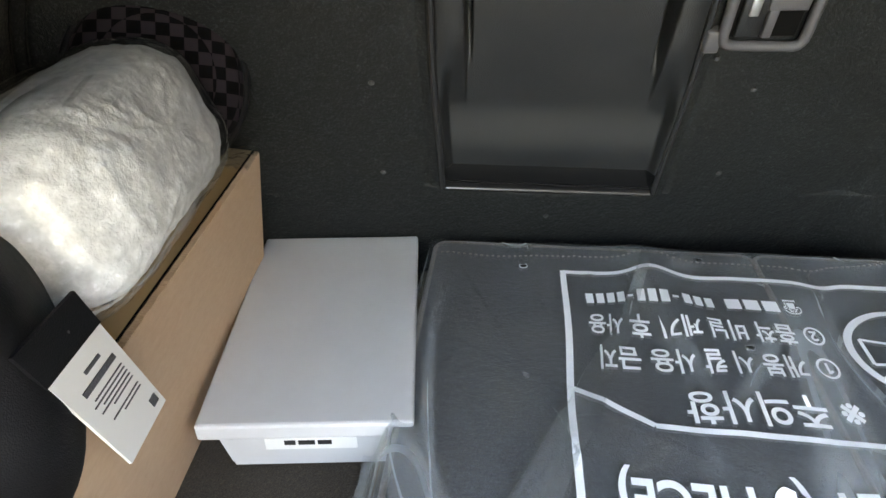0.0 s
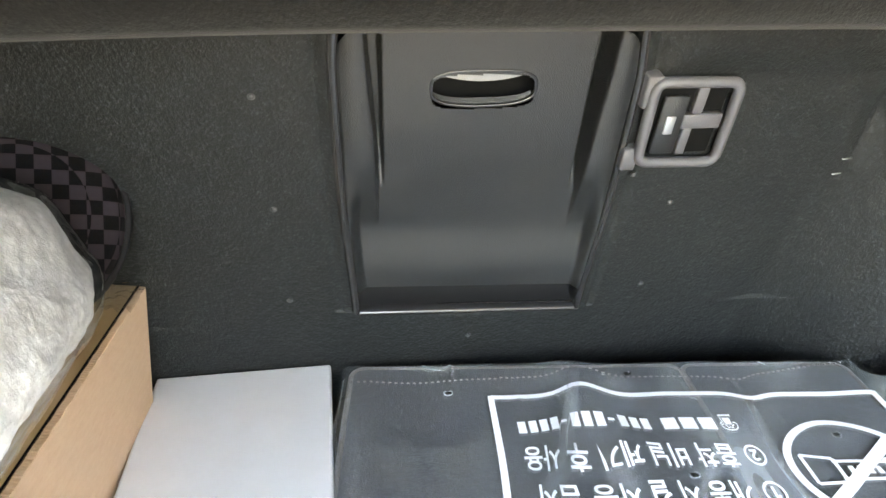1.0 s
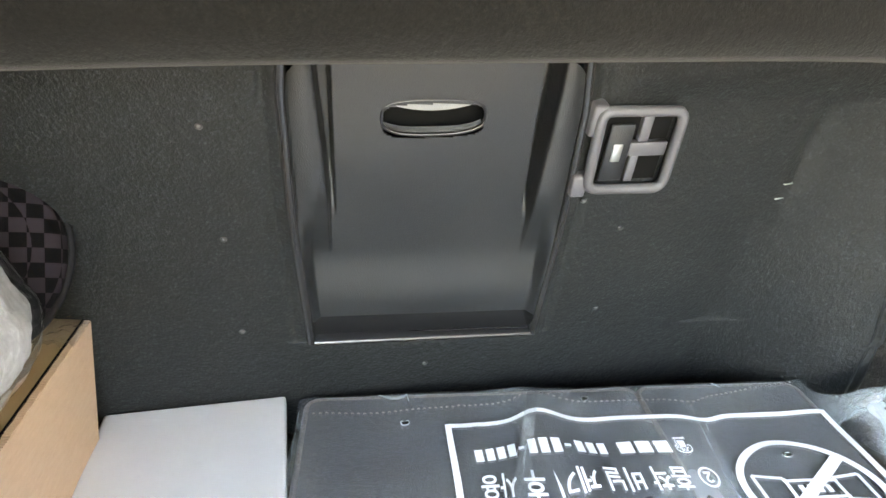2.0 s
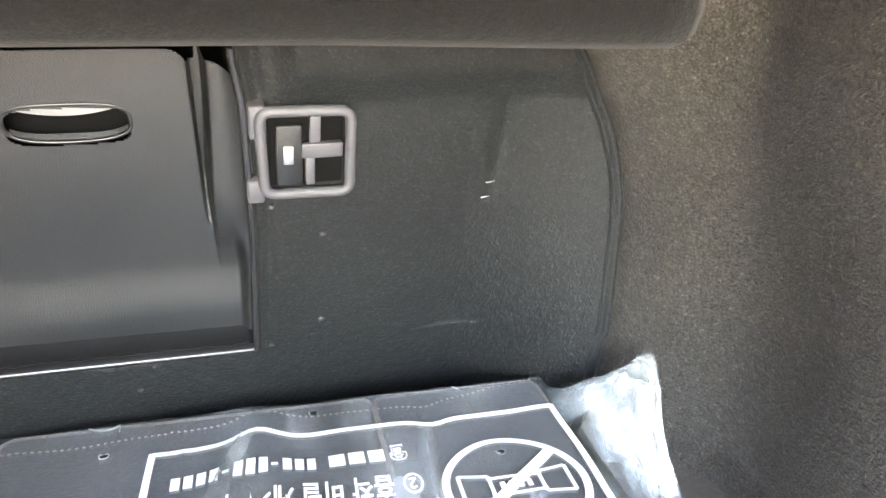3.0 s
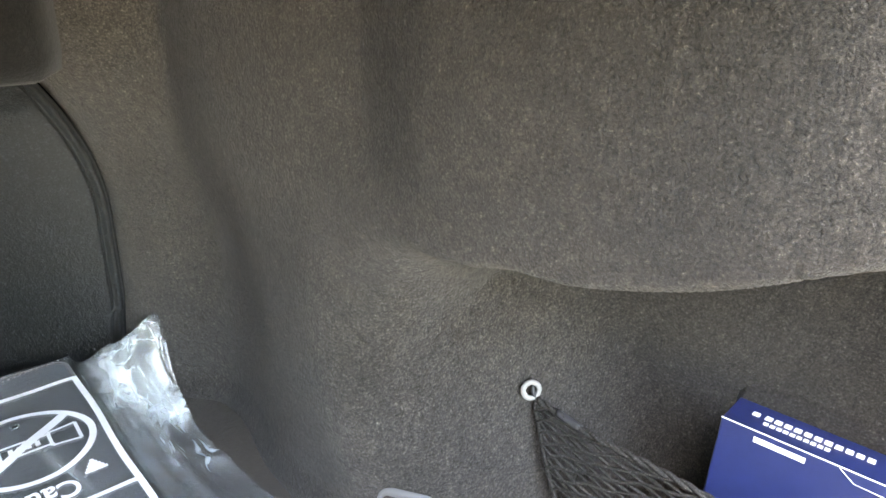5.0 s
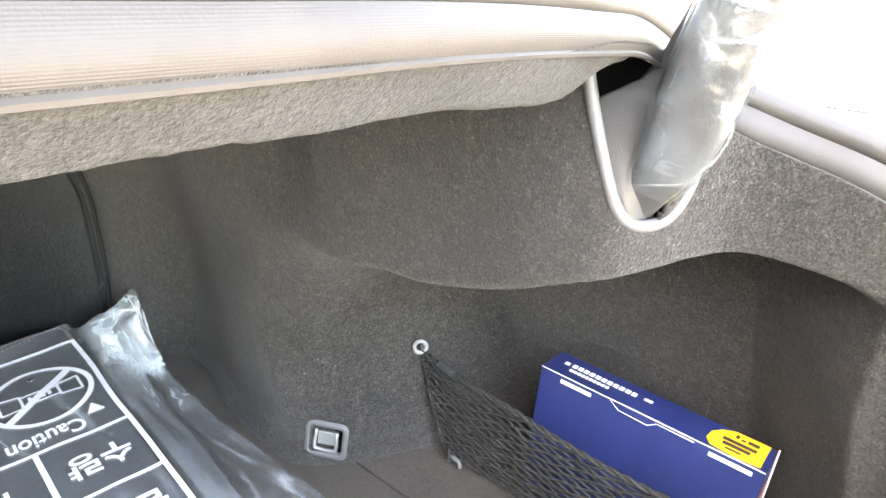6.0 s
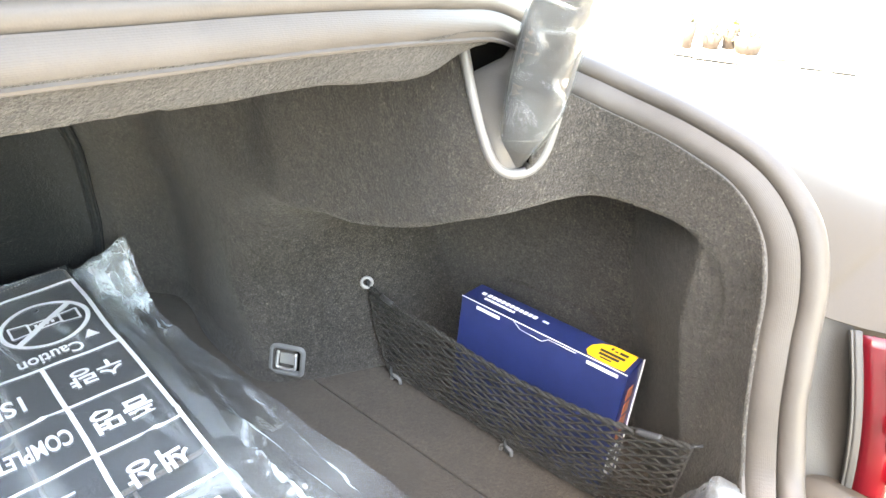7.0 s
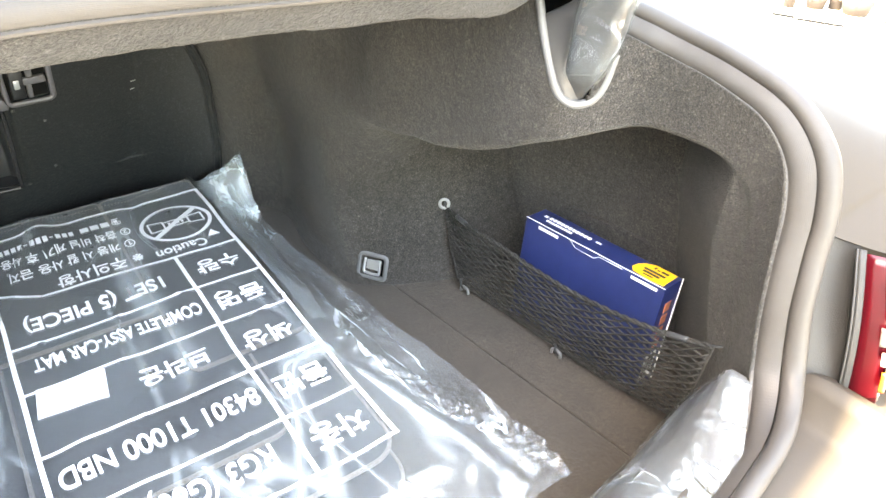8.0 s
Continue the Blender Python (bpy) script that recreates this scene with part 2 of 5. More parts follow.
def thing(name, label, category, group="", kind="", at=(0, 0, 0)):
    ob = new(name)
    ob.location = at
    ob.empty_display_size = 0.05
    return tagged(ob, label, category, group, kind)


def grid(bm, fn, us, vs, close_u=False, skip=None):
    rows = [[bm.verts.new(fn(u, v)) for v in vs] for u in us]
    n = len(rows)
    for i in range(n if close_u else n - 1):
        a, b = rows[i], rows[(i + 1) % n]
        for j in range(len(vs) - 1):
            q = (a[j], a[j + 1], b[j + 1], b[j])
            if skip and skip(sum((w.co for w in q), Vector()) / 4):
                continue
            bm.faces.new(q)
    return rows


def span(a, b, n):
    return [a + (b - a) * i / n for i in range(n + 1)]


def sstep(a, b, x):
    t = max(0.0, min(1.0, (x - a) / (b - a)))
    return t * t * (3 - 2 * t)


def table(pairs, x):
    """Smooth lookup in (x, value) pairs with rising x."""
    if x <= pairs[0][0]:
        return pairs[0][1]
    for (a, va), (b, vb) in zip(pairs, pairs[1:]):
        if x <= b:
            return va + (vb - va) * (x - a) / (b - a)
    return pairs[-1][1]


def box(bm, lo, hi, m=None, bevel=0.0, seg=2):
    r = bmesh.ops.create_cube(bm, size=1)
    vs = r["verts"]
    for v in vs:
        v.co = Vector([lo[i] + (v.co[i] + 0.5) * (hi[i] - lo[i]) for i in range(3)])
    if bevel:
        es = list({e for v in vs for e in v.link_edges})
        vs = list({v for f in bmesh.ops.bevel(bm, geom=es, offset=bevel, segments=seg, affect="EDGES", profile=0.5)["faces"] for v in f.verts} | {v for v in vs if v.is_valid})
    if m:
        for v in vs:
            v.co = m @ v.co
    return vs


def curve_points(pts, per=8, closed=False):
    """Catmull-Rom through the points."""
    P = [Vector(p) for p in pts]
    n = len(P)
    out = []
    for i in range(n if closed else n - 1):
        if closed:
            a, b, c, d = P[i - 1], P[i], P[(i + 1) % n], P[(i + 2) % n]
        else:
            a, b, c, d = P[max(0, i - 1)], P[i], P[i + 1], P[min(n - 1, i + 2)]
        for k in range(per):
            t = k / per
            out.append(0.5 * ((2 * b) + (c - a) * t + (2 * a - 5 * b + 4 * c - d) * t * t + (3 * b - a - 3 * c + d) * t ** 3))
    if not closed:
        out.append(P[-1])
    return out


def tube(bm, pts, r, sides=8, closed=False, caps=True):
    n = len(pts)
    rings = []
    prev = None
    for i, p in enumerate(pts):
        a = pts[i - 1] if (i or closed) else p
        b = pts[(i + 1) % n] if (i < n - 1 or closed) else p
        d = (Vector(b) - Vector(a)).normalized()
        s = prev - d * prev.dot(d) if prev is not None else d.orthogonal()
        s.normalize()
        prev = s
        t = d.cross(s)
        rr = r(i / max(1, n - 1)) if callable(r) else r
        rings.append([bm.verts.new(Vector(p) + (s * math.cos(k * math.tau / sides) + t * math.sin(k * math.tau / sides)) * rr) for k in range(sides)])
    for i in range(n if closed else n - 1):
        a, b = rings[i], rings[(i + 1) % n]
        for k in range(sides):
            bm.faces.new((a[k], a[(k + 1) % sides], b[(k + 1) % sides], b[k]))
    if caps and not closed:
        bm.faces.new(rings[0])
        bm.faces.new(rings[-1][::-1])


def sweep(bm, path, outs, ups, profile):
    """A strip of the given (out, up) profile along a path with its own out and up ways."""
    rows = [[bm.verts.new(p + o * a + u * b) for a, b in profile] for p, o, u in zip(path, outs, ups)]
    for a, b in zip(rows, rows[1:]):
        for j in range(len(profile) - 1):
            bm.faces.new((a[j], a[j + 1], b[j + 1], b[j]))


def plate(bm, outline, depth, m=None):
    """A flat piece from an (x, y) outline, depth thick downwards."""
    top = [bm.verts.new((x, y, 0)) for x, y in outline]
    low = [bm.verts.new((x, y, -depth)) for x, y in outline]
    n = len(outline)
    bm.faces.new(top)
    bm.faces.new(low[::-1])
    for i in range(n):
        bm.faces.new((top[i], low[i], low[(i + 1) % n], top[(i + 1) % n]))
    if m:
        for v in top + low:
            v.co = m @ v.co


def rounded(w, h, r, n=5, cx=0.0, cy=0.0):
    """Outline of a rounded rectangle."""
    out = []
    for sx, sy, a0 in ((1, 1, 0), (-1, 1, 90), (-1, -1, 180), (1, -1, 270)):
        for k in range(n + 1):
            a = radians(a0 + 90 * k / n)
            out.append((cx + sx * (w / 2 - r) + r * math.cos(a), cy + sy * (h / 2 - r) + r * math.sin(a)))
    return out


def solid(ob, t, offset=-1.0):
    md = ob.modifiers.new("thickness", "SOLIDIFY")
    md.thickness, md.offset = t, offset
    return ob


# ---------------------------------------------------------------- the boot: seatback
def seat_y(z):
    return 0.646 - 0.305 * z


def seat_edge_x(z):
    return 0.421 - (2.6 * (z - 0.22) ** 2 if z > 0.22 else 0.0) - (0.12 * (0.12 - z) if z < 0.12 else 0.0)


def bolster(x, z):
    """How far the seatback's outer edge stands proud towards the rear."""
    return sstep(0.27, 0.42, abs(x)) * (seat_y(z) - 0.535)


HATCH_Z0 = 0.1150


def hatch_half(z):
    return 0.0966 + 0.0056 * sstep(0.10, 0.25, z) - 0.0045 * sstep(0.325, 0.375, z)


def seat_half(bm, sgn, x0):
    def fn(u, v):
        z = -0.01 + 0.50 * v
        xo = seat_edge_x(z)
        xa = x0(z) if v * 90 > 21.5 else 0.0
        x = xa + (xo - xa) * u
        z -= sgn * 0.065 * min(x, 0.11)
        edge = sstep(0.955, 1.0, u)
        y = seat_y(z) - bolster(x, z) + 0.016 * edge * edge
        y += 0.0035 * math.exp(-((xo - x - 0.017) / 0.003) ** 2)
        y += 0.0030 * math.exp(-((x - xa - 0.0105) / 0.0045) ** 2) * sstep(0.10, 0.125, z)
        if sgn > 0:
            g = math.exp(-((x - 0.303) / 0.009) ** 2) * sstep(0.226, 0.285, z) * sstep(0.34, 0.30, z)
            y += 0.006 * g
            y -= 0.009 * sstep(0.325, 0.350, z) * sstep(0.40, 0.33, x) * sstep(0.12, 0.14, x)
        return (sgn * x, y, z)

    grid(bm, fn, span(0, 0.12, 24)[:-1] + span(0.12, 0.9, 54)[:-1] + span(0.9, 1.0, 40), span(0, 1, 90))


def hatch_shift(z):
    return 0.0005 - 0.021 * (z - 0.12)


bm = bmesh.new()
seat_half(bm, 1, lambda z: hatch_half(z) + 0.004 + hatch_shift(z))
seat_half(bm, -1, lambda z: hatch_half(z) + 0.004 - hatch_shift(z))
bmesh.ops.remove_doubles(bm, verts=[v for v in bm.verts if abs(v.co.x) < 1e-5], dist=1e-4)
seatback = solid(part("seatback", bm, FELT_SEAT), 0.006, 1.0)
tagged(seatback, "black needle-felt carpet on the folding rear seatback", "seatback", kind="structure")
# ---------------------------------------------------------------- side trims
EDGE = [(-0.40, 0.22), (-0.352, 0.25), (-0.345, 0.30), (-0.338, 0.324), (-0.326, 0.342), (-0.306, 0.353), (-0.28, 0.359), (-0.25, 0.361), (-0.21, 0.361), (-0.18, 0.354), (-0.15, 0.343), (-0.114, 0.330), (-0.045, 0.297), (0.025, 0.277), (0.08, 0.274), (0.121, 0.268), (0.3, 0.263)]
TOP = [(-0.424, 0.12), (-0.412, 0.18), (-0.401, 0.212), (-0.393, 0.242), (-0.3865, 0.272), (-0.381, 0.298), (-0.376, 0.327), (-0.367, 0.357), (-0.356, 0.378), (-0.338, 0.398), (-0.317, 0.412), (-0.29, 0.4215), (-0.258, 0.431), (-0.224, 0.439), (-0.195, 0.448), (-0.165, 0.466), (-0.155, 0.478), (-0.14, 0.492), (-0.115, 0.508), (-0.09, 0.520), (-0.06, 0.528), (0.3, 0.528)]


def smoothed(pairs):
    """The same table rounded off between its corners."""
    return [(p.x, p.y) for p in curve_points([(a, c, 0) for a, c in pairs], 6)]


EDGE, TOP = smoothed(EDGE), smoothed(TOP)
UPPER = smoothed([(-0.424, 0.498), (-0.412, 0.515), (-0.401, 0.528), (-0.39, 0.541), (-0.381, 0.553), (-0.370, 0.563), (-0.356, 0.571), (-0.33, 0.575), (-0.29, 0.577), (-0.25, 0.576), (-0.22, 0.572), (-0.195, 0.563), (-0.175, 0.545), (-0.155, 0.521), (-0.13, 0.496), (-0.09, 0.489), (0.0, 0.486), (0.12, 0.472), (0.26, 0.456), (0.40, 0.445), (0.6, 0.48)])


def lower_x(y, z):
    ye = y - 0.42 * max(0.0, z - 0.03)
    x = 0.440 + 0.225 * sstep(0.19, -0.01, ye) + 0.027 * sstep(0.05, -0.12, y)
    d = max(0.0, -0.232 - 0.22 * (0.13 - min(z, 0.26)) - y)
    x -= 1.15 * d * d / (d + 0.012)
    x -= 0.012 * sstep(0.03, 0.0, z)
    return x


def upper_x(y, z):
    x = table(UPPER, y)
    return x + 0.10 * max(0.0, z - 0.43)


def trim_x(y, z):
    e = table(EDGE, y)
    soft = 0.009 + 0.14 * sstep(0.130, 0.205, y)
    k = sstep(e - 1.15 * soft, e + 0.006 + 0.15 * soft, z)
    k = max(k, sstep(-0.338, -0.352, y))
    up = upper_x(y, z)
    x = max(lower_x(y, z), up + 0.003) * (1 - k) + up * k if y < -0.2 else lower_x(y, z) * (1 - k) + up * k
    x += 0.040 * math.exp(-((y - 0.430) / 0.105) ** 2) * sstep(0.37, 0.15, z)
    fold = sstep(0.31, 0.195, y) if y > 0.213 else 0.97 * sstep(0.135, 0.215, y)
    x += 0.014 * fold * sstep(0.285, 0.36, z - 0.25 * (y - 0.21))
    lean = sstep(0.435, 0.555, y)
    x = x * (1 - lean) + (seat_edge_x(z) + 0.006) * lean
    return x + 0.0015 * noise.noise((y * 14, z * 14, 3))


def in_pocket(c):
    y, z = c.y, c.z
    if z < 0.3862 or z > 0.56:
        return False
    left = -0.141 + (z - 0.388) * 0.41
    right = -0.155 - (z - 0.388) * 0.22
    return right < y < left


def side_trim(name, sgn):
    bm = bmesh.new()
    ys = span(-0.424, -0.33, 40)[:-1] + span(-0.33, -0.06, 130)[:-1] + span(-0.06, 0.22, 100)[:-1] + span(0.22, 0.570, 60)

    def fn(y, v):
        z = table(TOP, y) * v - 0.004 + 0.0055 * v
        yy = y
        return (sgn * trim_x(yy, max(0.0, z)), yy, z)

    grid(bm, fn, ys, span(0, 0.45, 50)[:-1] + span(0.45, 0.80, 90)[:-1] + span(0.80, 1, 40), skip=in_pocket)
    ob = part(name, bm, FELT_SIDE)
    solid(ob, 0.004, -1.0 if sgn > 0 else 1.0)
    return tagged(ob, "moulded brown-grey felt trim over the wheel arch", "trim panel", kind="structure")


side_trim("side_trim_right", 1)
side_trim("side_trim_left", -1)

# floor board and the outer strips beside it, a narrow gap between
bm = bmesh.new()
box(bm, (-0.478, -0.374, -0.02), (0.478, 0.68, 0.0), bevel=0.003)
tagged(part("floor", bm, FELT_FLOOR, smooth=False), "brown-grey felt boot floor board", "floor", kind="structure")
for s, nm in ((1, "floor_strip_right"), (-1, "floor_strip_left")):
    bm = bmesh.new()
    a, b = sorted((s * 0.4795, s * 0.76))
    box(bm, (a, -0.45, -0.02), (b, 0.68, -0.001), bevel=0.002)
    tagged(part(nm, bm, FELT_FLOOR, smooth=False), "felt floor strip beside the boot floor board", "floor", kind="structure")

# padded parcel-shelf bar, shelf underside, felt lip
bm = bmesh.new()
prof = [(0.57, 0.52), (0.40, 0.515), (0.374, 0.49), (0.368, 0.44), (0.369, 0.391), (0.374, 0.378), (0.386, 0.374), (0.44, 0.377), (0.57, 0.385)]
xs = span(-0.34, 0.34, 30)


def bar(x, j):
    y, z = prof[j]
    e = sstep(0.318, 0.340, abs(x))
    return (x, y + 0.02 * e * e, z + ((0.004 * e + 0.003 * sstep(0.30, 0.10, abs(x))) if z < 0.45 else 0))


rows = grid(bm, bar, xs, range(len(prof)))
bm.faces.new(rows[0])
bm.faces.new(rows[-1][::-1])
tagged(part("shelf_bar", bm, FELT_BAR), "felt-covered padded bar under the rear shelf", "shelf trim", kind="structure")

def lip_z(x):
    a = abs(x)
    return 0.526 - 0.02 * (a / 0.3) ** 1.5 - 0.045 * max(0.0, a - 0.3)


def lip_lift(x):
    """The lip's foot rises towards the hinge pockets."""
    return 0.026 * sstep(0.39, 0.49, abs(x)) ** 1.2


bm = bmesh.new()
grid(bm, lambda u, v: (-0.62 + 1.24 * u, -0.115 + 0.76 * v, 0.538 - (0.532 - lip_z(-0.62 + 1.24 * u) - lip_lift(-0.62 + 1.24 * u)) * (1 - v) ** 4 + 0.003 * noise.noise((u * 9, v * 9, 0))), span(0, 1, 40), span(0, 1, 24))
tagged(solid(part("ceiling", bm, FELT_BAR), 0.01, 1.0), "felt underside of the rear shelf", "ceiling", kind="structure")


bm = bmesh.new()


def lip(u, v):
    x = -0.49 + 0.98 * u
    zb = lip_z(x) + 0.0012 * noise.noise((x * 30, 0, 7)) + 0.0007 * noise.noise((x * 160, 0, 7)) - 0.0018 * sstep(0.202, 0.212, x) * sstep(0.30, 0.216, x)
    zb += lip_lift(x)
    zt = lip_z(x) + 0.0262 + 0.013 * sstep(0.34, 0.46, abs(x))
    if v < 0.5:
        k = v / 0.5
        return (x, -0.095 - 0.030 * k, zb + 0.012 * (1 - k) ** 2 - 0.002)
    k = (v - 0.5) / 0.5
    return (x, -0.125 - 0.018 * k, zb + (zt - zb) * k)


grid(bm, lip, span(0, 1, 160), span(0, 1, 14))
tagged(part("felt_lip", bm, FELT_LIP), "fuzzy grey felt edge of the rear shelf trim", "trim", kind="structure")

# plain sheet-metal shell that closes the boot behind its trims
bm = bmesh.new()
for lo, hi in (((-0.80, 0.70, -0.06), (0.80, 0.72, 0.60)), ((0.72, 0.121, -0.06), (0.74, 0.70, 0.52)), ((-0.74, 0.121, -0.06), (-0.72, 0.70, 0.52)), ((0.72, -0.10, -0.06), (0.74, 0.12, 0.38)), ((-0.74, -0.10, -0.06), (-0.72, 0.12, 0.38)), ((-0.80, -0.45, -0.08), (0.80, 0.71, -0.06)), ((-0.74, 0.0, 0.545), (0.74, 0.71, 0.56))):
    box(bm, lo, hi)
tagged(part("body_shell", bm, DARK_GAP, smooth=False), "dark sheet-metal shell behind the boot trims", "body shell", kind="structure")

# ---------------------------------------------------------------- rubber seal round the opening, body flange
half = [((0, -0.143, 0.5515), (0, 1, 0.1), (0, -0.1, 1)), ((0.21, -0.143, 0.5395), (0, 1, 0.1), (0, -0.1, 1)), ((0.33, -0.143, 0.530), (0.03, 1, 0.1), (0, -0.1, 1)),
        ((0.43, -0.142, 0.5185), (0.1, 1, 0.05), (0, -0.1, 1)), ((0.485, -0.142, 0.510), (0.35, 0.9, 0), (0, -0.05, 1)), ((0.525, -0.147, 0.490), (0.75, 0.6, 0), (0.1, 0, 1)),
        ((0.552, -0.163, 0.461), (0.97, 0.25, 0), (0, 0, 1)), ((0.566, -0.195, 0.448), (1, 0, 0), (0, 0, 1)), ((0.573, -0.224, 0.439), (1, 0, 0), (0, -0.1, 1)), ((0.576, -0.258, 0.431), (1, 0, 0), (0, -0.15, 1)), ((0.577, -0.290, 0.4215), (1, -0.1, 0), (0, -0.25, 1)),
        ((0.576, -0.317, 0.412), (1, -0.2, 0), (0, -0.4, 1)), ((0.575, -0.338, 0.398), (1, -0.3, 0), (0.05, -0.6, 0.85)), ((0.572, -0.356, 0.378), (0.95, -0.45, 0), (0.05, -0.8, 0.6)), ((0.568, -0.367, 0.357), (0.95, -0.5, 0), (0, -0.9, 0.45)), ((0.561, -0.376, 0.327), (0.92, -0.5, 0), (-0.05, -1, 0.3)), ((0.553, -0.381, 0.298), (0.92, -0.5, 0), (-0.1, -1, 0.2)),
        ((0.545, -0.3865, 0.272), (0.9, -0.5, 0), (-0.15, -1, 0.2)), ((0.536, -0.393, 0.242), (0.9, -0.5, 0), (-0.15, -1, 0.25)), ((0.527, -0.401, 0.212), (0.85, -0.6, -0.1), (-0.1, -1, 0.3)), ((0.514, -0.412, 0.182), (0.7, -0.7, -0.25), (-0.05, -0.9, 0.45)), ((0.490, -0.427, 0.160), (0.5, -0.85, -0.3), (0, -0.7, 0.7)), ((0.455, -0.441, 0.149), (0.25, -0.95, -0.2), (0, -0.45, 0.9)), ((0.40, -0.450, 0.144), (0.1, -1, -0.1), (0, -0.25, 1)), ((0.2, -0.462, 0.141), (0, -1, 0), (0, -0.1, 1)), ((0, -0.466, 0.140), (0, -1, 0), (0, -0.1, 1))]


def mirror(v):
    return (-v[0], v[1], v[2])


loop = half + [tuple(mirror(w) for w in row) for row in half[-2:0:-1]]
SP = curve_points([r[0] for r in loop], 10, True)
SO = [v.normalized() for v in curve_points([r[1] for r in loop], 10, True)]
SU = [v.normalized() for v in curve_points([r[2] for r in loop], 10, True)]
SP, SO, SU = SP + SP[:1], SO + SO[:1], SU + SU[:1]
seal = thing("rubber_seal", "light grey ribbed rubber seal round the boot opening", "seal", kind="structure")
band = [(0.0010, -0.004), (-0.0010, -0.0030), (-0.0012, -0.0012)] + [(0.0007 + 0.0080 * (k / 40) ** 1.6 - 0.0024 * math.sin(math.pi * k / 40) + (0.00009 if k % 2 else 0), 0.0192 * k / 40) for k in range(41)] + [(0.0092, 0.0186), (0.0096, 0.0140), (0.0104, 0.0080), (0.0150, 0.0065)]
bm = bmesh.new()
sweep(bm, SP, SO, SU, band)
part("ribbed_band", bm, RUBBER, seal, smooth=False)
for i0, i1 in ((58, 152), (len(SP) - 153, len(SP) - 59)):
    bm = bmesh.new()
    sweep(bm, SP[i0:i1], SO[i0:i1], SU[i0:i1], [(-0.0008, -0.0020), (0.0030, -0.0050), (0.0045, -0.012)])
    part("inner_lip", bm, RUBBER, seal)
bulb = [(0.0182 + 0.0094 * math.cos(a), 0.0235 + 0.0090 * math.sin(a)) for a in (radians(215 - 260 * k / 16) for k in range(17))]
bm = bmesh.new()
sweep(bm, SP, SO, SU, bulb)
part("bulb", bm, RUBBER, seal)

# ---------------------------------------------------------------- car body round the opening
body = thing("car_body", "bronze painted rear quarter, flange and bumper of a saloon car", "car", kind="structure")
flange = [(0.018, 0.010), (0.026, 0.012), (0.034, 0.017), (0.042, 0.027), (0.050, 0.032), (0.066, 0.036), (0.084, 0.038), (0.090, 0.033)]
for s in (1, -1):
    idx = list(range(0, 62))
    bm = bmesh.new()
    pts = [(SP[i], SO[i], SU[i]) for i in idx]
    fix = (lambda v: Vector((-v.x, v.y, v.z))) if s < 0 else (lambda v: v)
    rows = []
    for i, (p, o, u) in zip(idx, pts):
        f = 1 - 0.85 * sstep(44, 60, i)
        rows.append([bm.verts.new(fix(p + o * (0.018 + (a - 0.018) * f) + u * (0.010 + (c - 0.010) * f))) for a, c in flange])
    for a, c in zip(rows, rows[1:]):
        for j in range(len(flange) - 1):
            bm.faces.new((a[j], a[j + 1], c[j + 1], c[j]))
    part("gutter_flange", bm, PAINT, body)
bm = bmesh.new()
grid(bm, lambda u, v: (-0.75 + 1.5 * u, -0.036 + 0.30 * v, 0.592 - 0.06 * abs(-1 + 2 * u) ** 2.2 + 0.10 * v - 0.004), span(0, 1, 24), span(0, 1, 4))
part("rear_deck", bm, PAINT, body)
bm = bmesh.new()
grid(bm, lambda u, v: (-0.6 + 1.2 * u, -0.054 + 0.018 * v, 0.584 - 0.038 * abs(-1 + 2 * u) ** 2.2 + 0.006 * v), span(0, 1, 24), span(0, 1, 2))
part("window_seal", bm, DARK_GAP, body, "black rubber edge of the rear window")

A = curve_points([(0.600, -0.165, 0.474), (0.614, -0.24, 0.456), (0.622, -0.30, 0.433), (0.623, -0.345, 0.408), (0.617, -0.377, 0.380), (0.606, -0.400, 0.352), (0.590, -0.408, 0.335), (0.580, -0.412, 0.3225), (0.590, -0.436, 0.3165), (0.612, -0.470, 0.309), (0.65, -0.53, 0.300)], 8)
B = curve_points([(0.690, -0.130, 0.457), (0.700, -0.184, 0.444), (0.710, -0.258, 0.424), (0.722, -0.324, 0.406), (0.735, -0.390, 0.388), (0.748, -0.440, 0.375), (0.752, -0.455, 0.371), (0.756, -0.468, 0.367), (0.762, -0.485, 0.361), (0.775, -0.520, 0.350), (0.79, -0.58, 0.33)], 8)


# grey darkened so the jamb looks out of the sun; lamp frame shares it
JAMB = plastic("jamb_grey", (0.027, 0.0255, 0.0235), 0.7)


